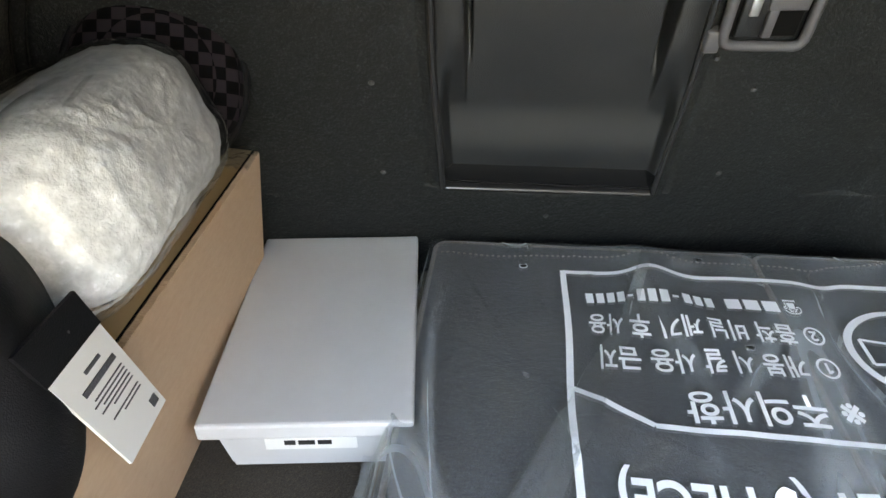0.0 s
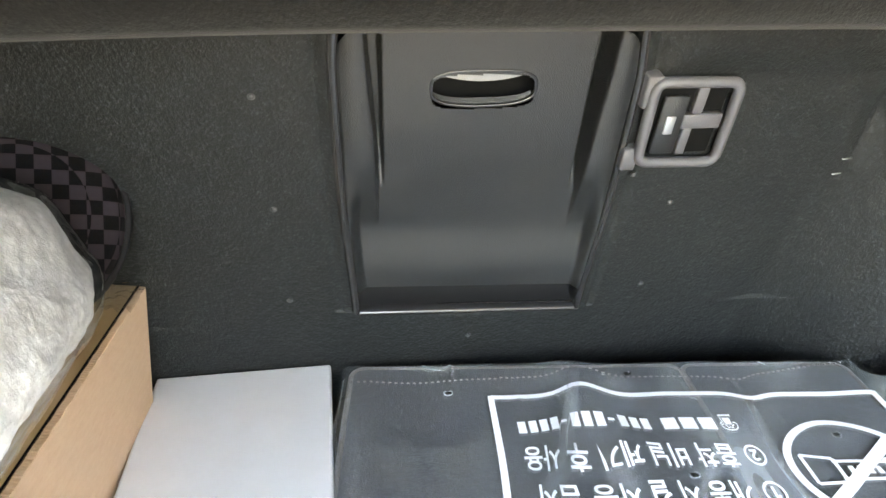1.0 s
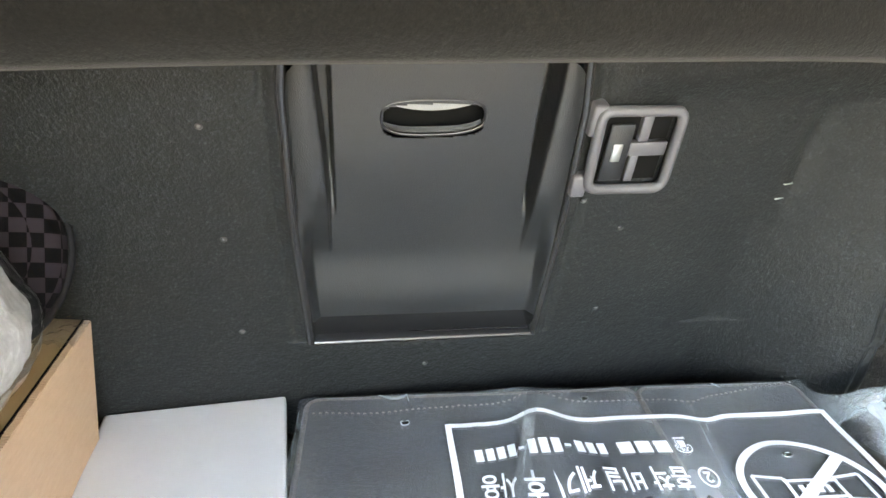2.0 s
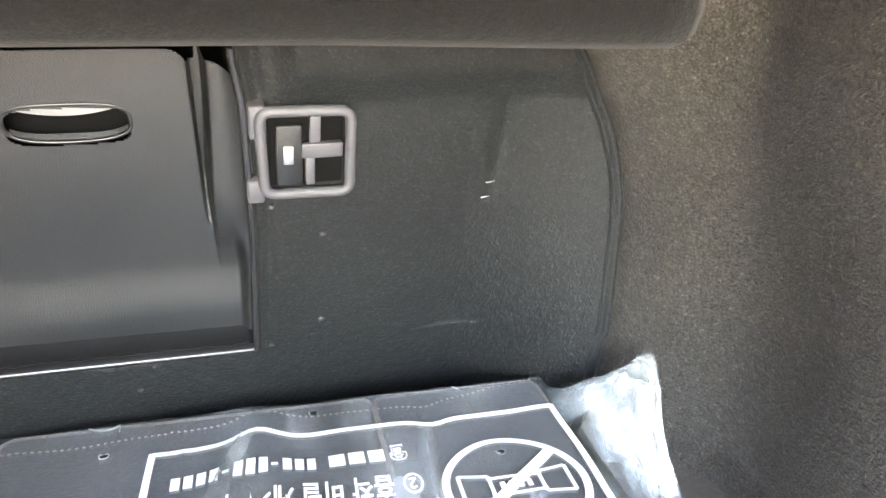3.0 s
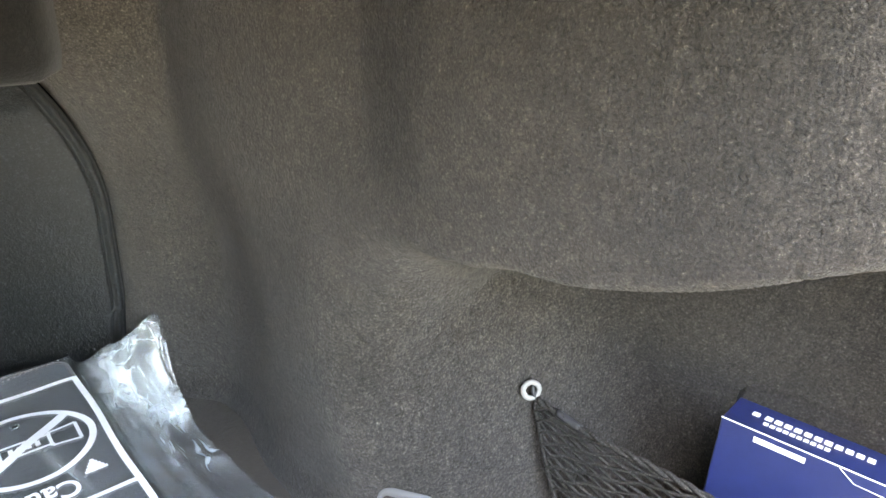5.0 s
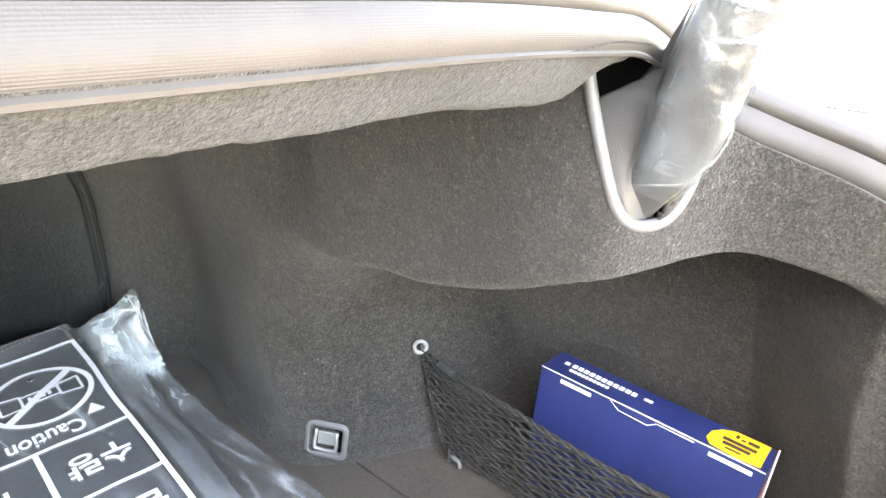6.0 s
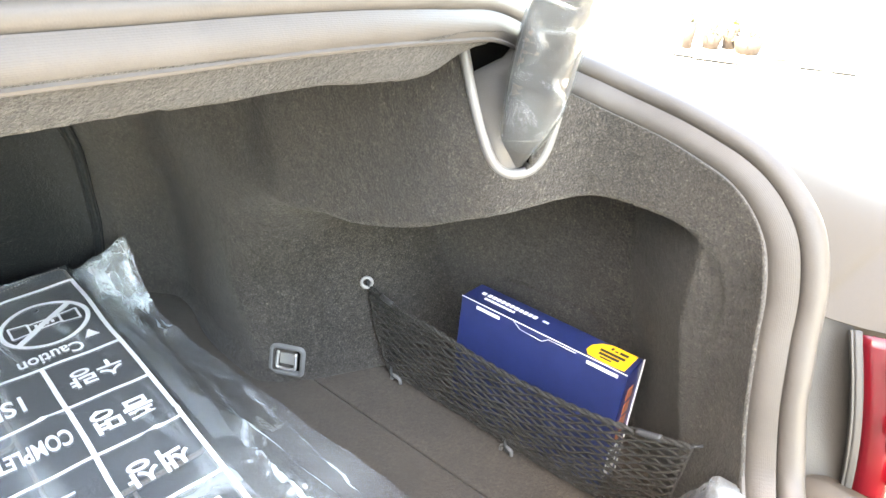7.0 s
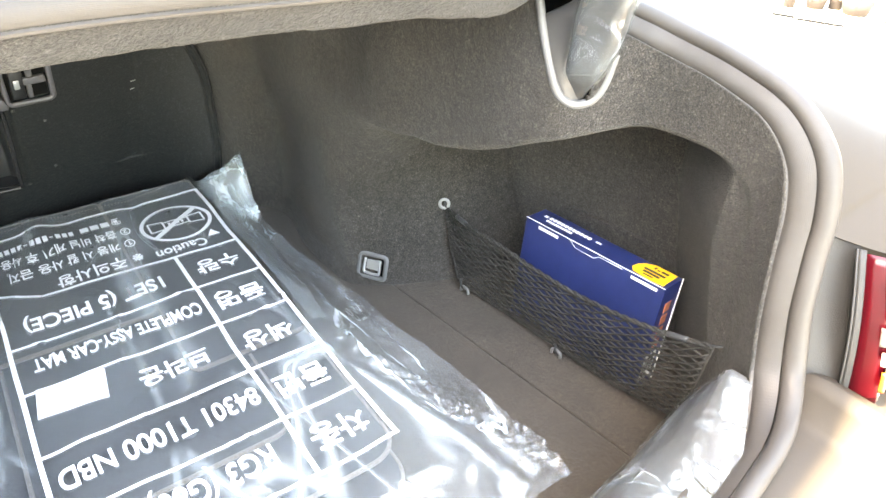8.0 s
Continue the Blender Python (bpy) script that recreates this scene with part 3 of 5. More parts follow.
def quarter(s):
    bm = bmesh.new()

    def fn(i, v):
        a, b = A[i], B[i]
        if v <= 1:
            p = a.lerp(b, v) + Vector((0, 0, 0.010 * math.sin(math.pi * v)))
        else:
            k = v - 1
            p = b + Vector((0.10 * math.sin(k * 1.5), 0, -0.55 * k ** 1.3))
        return (s * p.x, p.y, p.z)

    grid(bm, fn, range(len(A)), [k / 8 for k in range(9)] + [1.1, 1.3, 1.6, 2.0])
    part("quarter_panel", bm, PAINT, body)
    # jamb below the crease, between seal and lamp
    bm = bmesh.new()
    J0 = [(0.576, -0.409, 0.3205), (0.574, -0.415, 0.300), (0.560, -0.425, 0.25), (0.540, -0.437, 0.210), (0.533, -0.442, 0.192)]
    J1 = [(0.594, -0.440, 0.3135), (0.600, -0.452, 0.295), (0.596, -0.466, 0.255), (0.588, -0.481, 0.21), (0.578, -0.492, 0.165)]
    grid(bm, lambda u, v: tuple(s * c if i == 0 else c for i, c in enumerate(Vector(J0[u]).lerp(Vector(J1[u]), v) + Vector((0, 0.006 * math.sin(math.pi * v), 0)))), range(5), span(0, 1, 6))
    part("lamp_jamb", bm, JAMB, body, "grey plastic lamp bracket, darkened to look unlit")


quarter(1)
quarter(-1)
for s in (1, -1):
    bm = bmesh.new()
    rows = []
    for i in range(60, 150):
        p, o, u = SP[i], SO[i], SU[i]
        e = min(A, key=lambda a: (a - p).length)
        q = p + o * 0.016 + u * 0.008
        line = [q, q.lerp(e, 0.5) - Vector((0, 0, 0.002)), e, e + Vector((0.002, 0, 0.0))]
        rows.append([bm.verts.new((s * w.x, w.y, w.z)) for w in line])
    for a, b in zip(rows, rows[1:]):
        for j in range(3):
            bm.faces.new((a[j], a[j + 1], b[j + 1], b[j]))
    part("gutter", bm, PAINT, body)
bm = bmesh.new()
grid(bm, lambda u, v: (-0.80 + 1.6 * u, -0.432 - 0.30 * v + 0.06 * (abs(-1 + 2 * u) ** 4), 0.140 + 0.045 * sstep(0.515, 0.54, abs(-0.8 + 1.6 * u)) - 0.5 * max(0.0, abs(-0.8 + 1.6 * u) - 0.535) + 0.016 * sstep(0.05, 0.16, v) - 0.02 * v - 0.10 * v ** 3 - 0.06 * max(0, abs(-1 + 2 * u) - 0.7)), span(0, 1, 160), span(0, 1, 24))
part("bumper", bm, PAINT, body)


def tail_lamp(s):
    lamp = thing("tail_lamp", "red and clear wraparound tail lamp set in bronze bodywork", "tail lamp", "tail lamps")
    def lens(u, v, out=0.0):
        top, low = Vector((0.589, -0.448, 0.312)), Vector((0.568, -0.488, 0.168))
        p = low.lerp(top, v)
        run = 0.16 * u
        turn = max(0.0, run - 0.026)
        d = Vector((0.52, -0.85, 0.0)).normalized()
        nrm = Vector((-0.80, -0.45, 0.30)).normalized()
        p = p + d * (run - 0.95 * turn) + Vector((0.93, 0.20, 0.0)) * turn + nrm * (0.012 * math.sin(math.pi * min(1, max(0, v))) + 0.006 * sstep(0, 0.12, u) + out)
        return (s * p.x, p.y, p.z)
    bm = bmesh.new()
    grid(bm, lens, span(0, 1, 20), span(0, 1, 16))
    solid(part("lens", bm, RED_LENS, lamp), 0.006)
    for nm, mt, u0, u1, v0, v1 in (("amber_segment", AMBER_LENS, 0.10, 0.24, 0.74, 0.90), ("amber_segment", AMBER_LENS, 0.13, 0.26, 0.12, 0.27), ("clear_segment", CLEAR_LENS, 0.11, 0.26, 0.61, 0.70), ("clear_segment", CLEAR_LENS, 0.11, 0.26, 0.32, 0.41), ("reflector", TRIM_GREY, 0.085, 0.26, 0.455, 0.575)):
        bm = bmesh.new()
        grid(bm, lambda a, b: lens(u0 + (u1 - u0) * a, v0 + (v1 - v0) * b, 0.009), span(0, 1, 6), span(0, 1, 6))
        solid(part(nm, bm, mt, lamp), 0.003)
    for u0, u1 in ((-0.062, -0.050), (-0.045, -0.006)):
        bm = bmesh.new()
        grid(bm, lambda a, b: lens(u0 + (u1 - u0) * a, b, -0.002), span(0, 1, 3), span(-0.02, 1.02, 12))
        solid(part("lamp_frame", bm, JAMB, lamp, "grey plastic lamp surround"), 0.004)


tail_lamp(1)

# rear sill trim with loose film over it
SILL = [(-0.345, -0.005), (-0.351, 0.04), (-0.362, 0.085), (-0.374, 0.108), (-0.390, 0.123), (-0.410, 0.132), (-0.432, 0.136), (-0.462, 0.136)]


def sill_at(x, k, out=0.0):
    """A point of the sill trim at x, k of the way from the floor over its top."""
    a = abs(x)
    i = min(len(SILL) - 2, int(k * (len(SILL) - 1)))
    f = k * (len(SILL) - 1) - i
    y = SILL[i][0] + (SILL[i + 1][0] - SILL[i][0]) * f
    z = SILL[i][1] + (SILL[i + 1][1] - SILL[i][1]) * f
    e = sstep(0.36, 0.505, a)
    y += 0.046 * sstep(0.36, 0.52, a) ** 1.5 * sstep(0.45, 1.0, k)
    z += 0.034 * e * z / 0.13
    n = Vector((0, 1, 0)).lerp(Vector((0, 0, 1)), sstep(0.35, 0.75, k)).normalized()
    return Vector((x, y, z)) + n * out


bm = bmesh.new()
grid(bm, lambda x, k: sill_at(x, k), span(-0.512, 0.512, 60), span(0, 1, 28))
sill = part("sill_trim", bm, plastic("sill_grey", (0.06, 0.0575, 0.054), 0.4))
tagged(sill, "grey plastic sill trim covered with protective film", "sill trim", kind="structure")
bm = bmesh.new()
grid(bm, lambda x, v: sill_at(x, min(1.0, 0.22 + 0.06 * noise.noise((x * 14, 2, 1)) + 0.78 * v), 0.0035 + 0.0022 * abs(noise.noise((x * 34, v * 5, 5))) + 0.0014 * noise.noise((x * 90, v * 16, 9))), span(-0.50, 0.505, 200), span(0, 1, 30))
part("protective_film", bm, FILM_SILL, sill, "wrinkled clear protective film")

# boot lid standing open above, out of view; lean and length set by its shadow
bm = bmesh.new()
grid(bm, lambda u, v: (-0.57 + 1.14 * u, -0.045 - 0.285 * v, 0.625 + 0.595 * v), span(0, 1, 10), span(0, 1, 8))
tagged(solid(part("boot_lid", bm, PAINT), 0.05), "bronze painted boot lid standing open", "boot lid", kind="structure")

# ---------------------------------------------------------------- lid hinge in its felt pocket
rim_yz = [(-0.0935, 0.506), (-0.112, 0.458), (-0.128, 0.416), (-0.137, 0.395), (-0.147, 0.3855), (-0.157, 0.3865), (-0.1635, 0.394), (-0.168, 0.408), (-0.1705, 0.424), (-0.172, 0.440)]
rim_pts = [(trim_x(y, z) - 0.0015, y, z) for y, z in rim_yz]
for s in (1, -1):
    hp = thing("hinge_pocket", "light grey plastic rim round the lid hinge pocket", "trim", "hinge pockets")
    bm = bmesh.new()
    tube(bm, curve_points([(s * x, y, z) for x, y, z in rim_pts], 8), 0.0050, 10)
    part("rim", bm, TRIM_GREY, hp)
    bm = bmesh.new()

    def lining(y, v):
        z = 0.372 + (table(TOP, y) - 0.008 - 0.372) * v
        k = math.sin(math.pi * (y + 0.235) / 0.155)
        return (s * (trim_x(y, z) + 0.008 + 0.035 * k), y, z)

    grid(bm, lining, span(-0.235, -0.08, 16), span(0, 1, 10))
    part("pocket_lining", bm, DARK_GAP, hp, "pocket lining, coloured near-black for its shade")

HINGE_GREY = plastic("hinge_grey", (0.050, 0.048, 0.047), 0.45)
hinge = thing("lid_hinge", "grey plastic gooseneck lid hinge cover still wrapped in clear film", "hinge")


def neck(off=0.0, z0=0.0, z1=1.0, wob=0.0):
    C = curve_points([(0.540, -0.116, 0.365), (0.524, -0.143, 0.412), (0.509, -0.166, 0.455), (0.502, -0.178, 0.500), (0.498, -0.193, 0.55), (0.495, -0.220, 0.62), (0.492, -0.255, 0.70), (0.49, -0.30, 0.80)], 10)
    n = len(C)

    def fn(a, v):
        k = z0 + (z1 - z0) * v
        i = min(n - 2, int(k * (n - 1)))
        p = C[i].lerp(C[i + 1], k * (n - 1) - i)
        d = (C[i + 1] - C[i]).normalized()
        side = Vector((0.25, -1, 0)).normalized()
        side = (side - d * side.dot(d)).normalized()
        fr = d.cross(side)
        ca, sa = math.cos(a), math.sin(a)
        w = 0.0150 + 0.0095 * sstep(0.06, 0.36, k)
        sq = (abs(ca) ** 4 + abs(sa) ** 4) ** -0.25
        p = p + side * (w + off) * ca * sq + fr * (0.017 + off) * sa * sq
        if wob:
            nv = noise.noise((a * 1.2, k * 26, 2)) + 0.6 * abs(noise.noise((a * 2, k * 60, 9)))
            p = p + (side * ca + fr * sa) * wob * nv
        return p

    return fn


bm = bmesh.new()
grid(bm, neck(), [math.tau * k / 28 for k in range(28)], span(0, 1, 60), close_u=True)
part("cover", bm, HINGE_GREY, hinge)
bm = bmesh.new()
grid(bm, neck(0.0022, 0.17, 0.80, 0.0006), [math.tau * k / 44 for k in range(44)], span(0, 1, 120), close_u=True)
part("wrap", bm, FILM_WRAP, hinge, "crinkled clear film")



def web(u, v):
    """Flat web between the pocket's rim and the gooseneck, its upper edge hollowed out."""
    z = 0.385 + 0.155 * v
    yl = table([(0.386, -0.144), (0.395, -0.138), (0.416, -0.129), (0.458, -0.113), (0.474, -0.109), (0.480, -0.120), (0.488, -0.133), (0.502, -0.141), (0.52, -0.148), (0.545, -0.157)], z)
    ye = table([(0.386, -0.150), (0.455, -0.166), (0.50, -0.178), (0.55, -0.193)], z)
    y = yl + (ye - yl) * u
    x0 = min(0.512, trim_x(yl, min(z, 0.50)) + 0.002)
    x1 = table([(0.386, 0.531), (0.412, 0.522), (0.455, 0.506), (0.50, 0.497), (0.55, 0.494)], z)
    return (x0 + (x1 - x0) * sstep(0, 1, u), y, z)


bm = bmesh.new()
grid(bm, web, span(0, 1, 16), span(0, 1, 60))
solid(part("web", bm, HINGE_GREY, hinge), 0.003)

# ---------------------------------------------------------------- pass-through hatch in the seatback
hatch = thing("seat_hatch", "black grained plastic pass-through hatch with a pull slot", "hatch")


def on_seat(x, z, out=0.0):
    return Vector((x, seat_y(z) - out * 0.957, z - out * 0.29))


def on_hatch(x, z, out=0.0):
    return on_seat(x + hatch_shift(z), z - 0.065 * x, out)


def hatch_frame():
    us = span(0, 1, 44)
    prof = [(-0.0065, 0.0005), (-0.0045, 0.0036), (-0.0025, 0.0046), (-0.0008, 0.0042), (0.0004, 0.002), (0.0010, -0.002), (0.0030, -0.024)]
    for s in (1, -1):
        bm = bmesh.new()
        rows = []
        for u in us:
            z = HATCH_Z0 - 0.002 + (0.374 - HATCH_Z0) * u
            k = 1 - 0.35 * sstep(0.62, 0.95, u)
            rows.append([bm.verts.new(on_hatch(s * (hatch_half(z) - a), z, b * (k if b > 0 else 1))) for a, b in prof])
        for a, b in zip(rows, rows[1:]):
            for j in range(len(prof) - 1):
                bm.faces.new((a[j], a[j + 1], b[j + 1], b[j]))
        part("frame_rail", bm, POLISHED, hatch)
    bm = bmesh.new()
    w = hatch_half(HATCH_Z0)
    lp = [(-0.0065, 0.0005), (-0.004, 0.0036), (-0.002, 0.0046), (0.0, 0.0042), (0.0012, 0.002), (0.0016, -0.003), (0.003, -0.026)]
    grid(bm, lambda x, j: on_hatch(x, HATCH_Z0 + lp[j][0], lp[j][1]), span(-w, w, 20), range(len(lp)))
    part("bottom_lip", bm, POLISHED, hatch)


hatch_frame()


def flap_depth(x, z):
    """How far the flap stands out of the seatback's face: a dished panel between side walls, two rounded pillars that grow
    out of it upwards, a tapering groove beside each."""
    a, hw = abs(x), hatch_half(z)
    d = -0.010 + 0.006 * sstep(0.200, 0.150, z) + 0.003 * sstep(0.20, 0.30, z)
    grow = sstep(0.190, 0.270, z)
    wall = sstep(hw - 0.0085 - 0.011 * grow, hw - 0.001, a)
    d += (0.0025 - d) * wall * (1 - 0.2 * grow)
    g0, g1 = 0.0728, 0.0768 + 0.0055 * sstep(0.25, 0.36, z)
    k = (a - g1) / (hw - 0.001 - g1)
    if 0 < k < 1:
        d = max(d, d + (0.0005 + 0.0035 * math.sin(math.pi * min(1.0, 0.12 + 0.8 * k)) - d) * grow * sstep(0.0, 0.10, k))
    d -= 0.018 * sstep(g0 - 0.0006, g0 + 0.0012, a) * sstep(g1 + 0.0006, g1 - 0.0012, a) * sstep(0.232, 0.275, z)
    return d


SLOT_X, SLOT_Z = -0.0030, 0.3158


def on_slot(x, z, out):
    """The slot lies level, across the flap's slight slant."""
    return on_hatch(SLOT_X + x, SLOT_Z + 0.065 * x + z, out)


def in_slot(c):
    x, z = c.x - hatch_shift(SLOT_Z) - SLOT_X, c.z - SLOT_Z
    return (abs(x) / 0.0362) ** 4 + (abs(z) / 0.0124) ** 4 < 1


def flap_top(x, z):
    """The flap's upper edge with its rounded corners."""
    a = abs(x)
    if a > 0.0790:
        return min(z, 0.361 + 0.04 * x - 0.008 * max(0.0, (a - 0.086) / 0.012) ** 2)
    drop = 0.0125 - math.sqrt(max(0.0, 0.0125 ** 2 - max(0.0, a - 0.0610) ** 2))
    return min(z, 0.3625 + 0.065 * x - drop)


bm = bmesh.new()
grid(bm, lambda s, z: on_hatch(s * (hatch_half(z) - 0.0008), flap_top(s * hatch_half(z), z), flap_depth(s * (hatch_half(z) - 0.0008), flap_top(s * hatch_half(z), z))), span(-1, 1, 230), span(0.137, 0.374, 170), skip=in_slot)
part("flap", bm, BLACK_PLASTIC, hatch)
# shelf coloured blacker than the hatch, to paint in the shade under the flap
bm = bmesh.new()
grid(bm, lambda x, v: on_hatch(x, 0.1170 + 0.0215 * v - 0.004 * math.sin(math.pi * v), -0.004 - 0.026 * v), span(-0.0958, 0.0958, 12), span(0, 1, 6))
part("bottom_shelf", bm, mat("shaded_black", (0.005, 0.005, 0.0055), 0.75, 0.0, Specular_IOR_Level=0.12), hatch)
bm = bmesh.new()
ring = [on_slot(0.0368 * math.copysign(abs(math.cos(a)) ** 0.6, math.cos(a)), 0.0127 * math.copysign(abs(math.sin(a)) ** 0.6, math.sin(a)) + (0.0016 * abs(math.cos(a)) if math.sin(a) < 0 else 0), -0.0075) for a in (math.tau * k / 48 for k in range(48))]
tube(bm, ring, 0.0013, 8, closed=True)
part("slot_rim", bm, mat("gloss_black", (0.008, 0.008, 0.009), 0.34), hatch, "black slot rim")
bm = bmesh.new()
grid(bm, lambda x, v: on_slot(x, -0.0118 + 0.0050 * (x / 0.035) ** 4 + 0.0030 * v, -0.0090 - 0.003 * v), span(-0.0345, 0.0345, 24), span(0, 1, 4))
part("slot_ledge", bm, BLACK_PLASTIC, hatch, "black ledge along the slot's foot")
bm = bmesh.new()
grid(bm, lambda x, v: on_slot(x, 0.0098 - 0.0058 * (1 - (x / 0.034) ** 2) + (0.0030 + 0.0058 * (1 - (x / 0.034) ** 2)) * v, -0.0100 - 0.001 * v), span(-0.034, 0.034, 20), span(0, 1, 3))
part("grip", bm, plastic("grip_grey", (0.13, 0.13, 0.13), 0.45), hatch, "pale grey inner grip")
# sheet behind the slot, its shade put into a near-black colour
bm = bmesh.new()
grid(bm, lambda x, v: on_slot(x, -0.018 + 0.034 * v, -0.024 - 0.020 * v), span(-0.045, 0.045, 4), span(0, 1, 3))
part("slot_back", bm, DARK_GAP, hatch, "inside of the slot, shade painted near-black")

# release lever frame beside the hatch
lever = thing("release_lever", "grey plastic seat release frame with a metal latch", "latch")
P0, P1, P2, P3 = (0.110, 0.326), (0.174, 0.325), (0.175, 0.261), (0.112, 0.263)
bm = bmesh.new()
c = [Vector((a, 0, b)) for a, b in (P0, P1, P2, P3)]
path = []
for i in range(4):
    p, a, b = c[i], c[i - 1], c[(i + 1) % 4]
    r = 0.009
    u, w = (a - p).normalized() * r, (b - p).normalized() * r
    for k in range(6):
        t = k / 5
        path.append((p + u) * (1 - t) ** 2 + p * 2 * t * (1 - t) + (p + w) * t * t)
tube(bm, [on_seat(q.x, q.z, 0.008) for q in path], 0.0042, 10, closed=True)
part("frame", bm, GREY_PLASTIC, lever)
for z0, z1, x in ((0.306, 0.330, 0.109), (0.256, 0.274, 0.106)):
    bm = bmesh.new()
    box(bm, (x - 0.006, -0.009, z0), (x + 0.006, 0.006, z1), bevel=0.002)
    for v in bm.verts:
        v.co = on_seat(v.co.x, v.co.z, -v.co.y)
    part("hinge_lug", bm, GREY_PLASTIC, lever)
# near-black sheet laid on the felt, standing in for a shaded hollow
bm = bmesh.new()
grid(bm, lambda x, z: on_seat(x, z, 0.0012), span(0.117, 0.170, 4), span(0.266, 0.321, 4))
part("recess", bm, DARK_GAP, lever)
bm = bmesh.new()
for x0, x1, z0, z1, o in ((0.139, 0.169, 0.289, 0.300, 0.0045), (0.142, 0.149, 0.267, 0.289, 0.0035), (0.145, 0.153, 0.300, 0.321, 0.0030)):
    vs = box(bm, (x0, -0.003, z0), (x1, 0.003, z1), bevel=0.001)
    for v in vs:
        v.co = on_seat(v.co.x, v.co.z, o - v.co.y)
part("latch_arm", bm, GREY_PLASTIC, lever)
bm = bmesh.new()
vs = box(bm, (0.121, -0.002, 0.268), (0.140, 0.002, 0.314), bevel=0.0015)
for v in vs:
    v.co = on_seat(v.co.x, v.co.z, 0.0045 - v.co.y)
part("latch_plate", bm, BLACK_PLASTIC, lever, "dark metal latch plate")
bm = bmesh.new()
vs = box(bm, (0.126, -0.001, 0.285), (0.1335, 0.001, 0.299), bevel=0.0008)
for v in vs:
    v.co = on_seat(v.co.x, v.co.z, 0.0068 - v.co.y)
part("bare_spot", bm, STEEL, lever, "bright bare metal")

# carpet studs on the seatback
STUD = plastic("stud_grey", (0.045, 0.045, 0.047), 0.6)
for x, z in ((-0.160, 0.318), (-0.156, 0.230), (-0.153, 0.138), (0.002, 0.079), (0.1565, 0.130), (0.1565, 0.2185), (0.117, 0.247)):
    bm = bmesh.new()
    bmesh.ops.create_cone(bm, cap_ends=True, segments=14, radius1=0.0026, radius2=0.0017, depth=0.0014)
    m = Matrix.Translation(on_seat(x, z, 0.001)) @ pose(0, 0, 0, 90 + 17, 0, 0)
    bmesh.ops.transform(bm, matrix=m, verts=bm.verts)
    tagged(part("carpet_stud", bm, STUD), "small grey plastic stud in the seatback carpet", "fastener", "carpet studs")
for x, z in ((0.297, 0.254), (0.2945, 0.240)):
    bm = bmesh.new()
    tube(bm, [on_seat(x - 0.004, z, 0.0), on_seat(x - 0.0035, z, 0.0022), on_seat(x + 0.0035, z + 0.001, 0.0022), on_seat(x + 0.004, z + 0.001, 0.0)], 0.0006, 6)
    tagged(part("staple", bm, STEEL), "bright steel staple in the seatback carpet", "fastener", "staples")

# ---------------------------------------------------------------- lidded silver tray
tray = thing("storage_tray", "silver-grey lidded plastic tray standing on the boot floor", "tray", at=(-0.2, 0.5, 0))
TX0, TX1, TY0, TY1 = -0.276, -0.124, 0.377, 0.628


def tp(lo, hi, **k):
    return [lo[0] + 0.2, lo[1] - 0.5, lo[2]], [hi[0] + 0.2, hi[1] - 0.5, hi[2]]


bm = bmesh.new()
a, b = tp((TX0, TY0, 0.041), (TX1, TY1, 0.0555))
box(bm, a, b, bevel=0.0025)
part("lid", bm, SILVER, tray, smooth=False)
bm = bmesh.new()
top = [(TX0 + 0.008, TY0 + 0.008), (TX1 - 0.008, TY0 + 0.008), (TX1 - 0.008, TY1 - 0.008), (TX0 + 0.008, TY1 - 0.008)]
low = [(TX0 + 0.016, TY0 + 0.012), (TX1 - 0.014, TY0 + 0.012), (TX1 - 0.014, TY1 - 0.014), (TX0 + 0.016, TY1 - 0.014)]
vt = [bm.verts.new((x + 0.2, y - 0.5, 0.042)) for x, y in top]
vl = [bm.verts.new((x + 0.2, y - 0.5, 0.0)) for x, y in low]
bm.faces.new(vt), bm.faces.new(vl[::-1])
for i in range(4):
    bm.faces.new((vt[i], vl[i], vl[(i + 1) % 4], vt[(i + 1) % 4]))
bmesh.ops.bevel(bm, geom=bm.edges[:], offset=0.003, segments=2, affect="EDGES")
part("tub", bm, SILVER, tray, smooth=False)
bm = bmesh.new()
box(bm, (-0.032, -0.1145, 0.022), (0.034, -0.1125, 0.037))
lab = part("label", bm, WHITE_CARD, tray, "white paper label with a line of print", smooth=False)
bm = bmesh.new()
for x0, x1 in ((-0.018, -0.010), (-0.008, 0.004), (0.006, 0.016)):
    box(bm, (x0, -0.1152, 0.027), (x1, -0.1144, 0.031))
part("print", bm, BLACK_INK, lab, smooth=False)

# ---------------------------------------------------------------- long carton, fleece bag, cushion, holdall on the left
carton = thing("cardboard_box", "long brown cardboard carton lying on its narrow edge", "box")
LEAN = pose(-0.2777, 0.596, 0.001, 0, 0, -4.1) @ pose(0, 0, 0, 0, 6.5, 0)
bm = bmesh.new()
box(bm, (-0.052, -0.60, 0.0), (0.0, 0.0, 0.164), LEAN, bevel=0.0015)
part("carton_body", bm, CARD, carton, smooth=False)
bm = bmesh.new()
box(bm, (-0.051, -0.60, 0.1645), (-0.004, -0.004, 0.166), LEAN, bevel=0.0006)
part("top_flap", bm, CARD_TAPED, carton, "taped shiny top flap", smooth=False)
# thin dark box on the carton, painting the shade of the flap's gap
bm = bmesh.new()
box(bm, (-0.0052, -0.60, 0.1646), (-0.0040, -0.004, 0.1664), LEAN)
part("flap_shade_strip", bm, DARK_GAP, carton, "dark strip painting a gap's shade beside the top flap", smooth=False)
bm = bmesh.new()
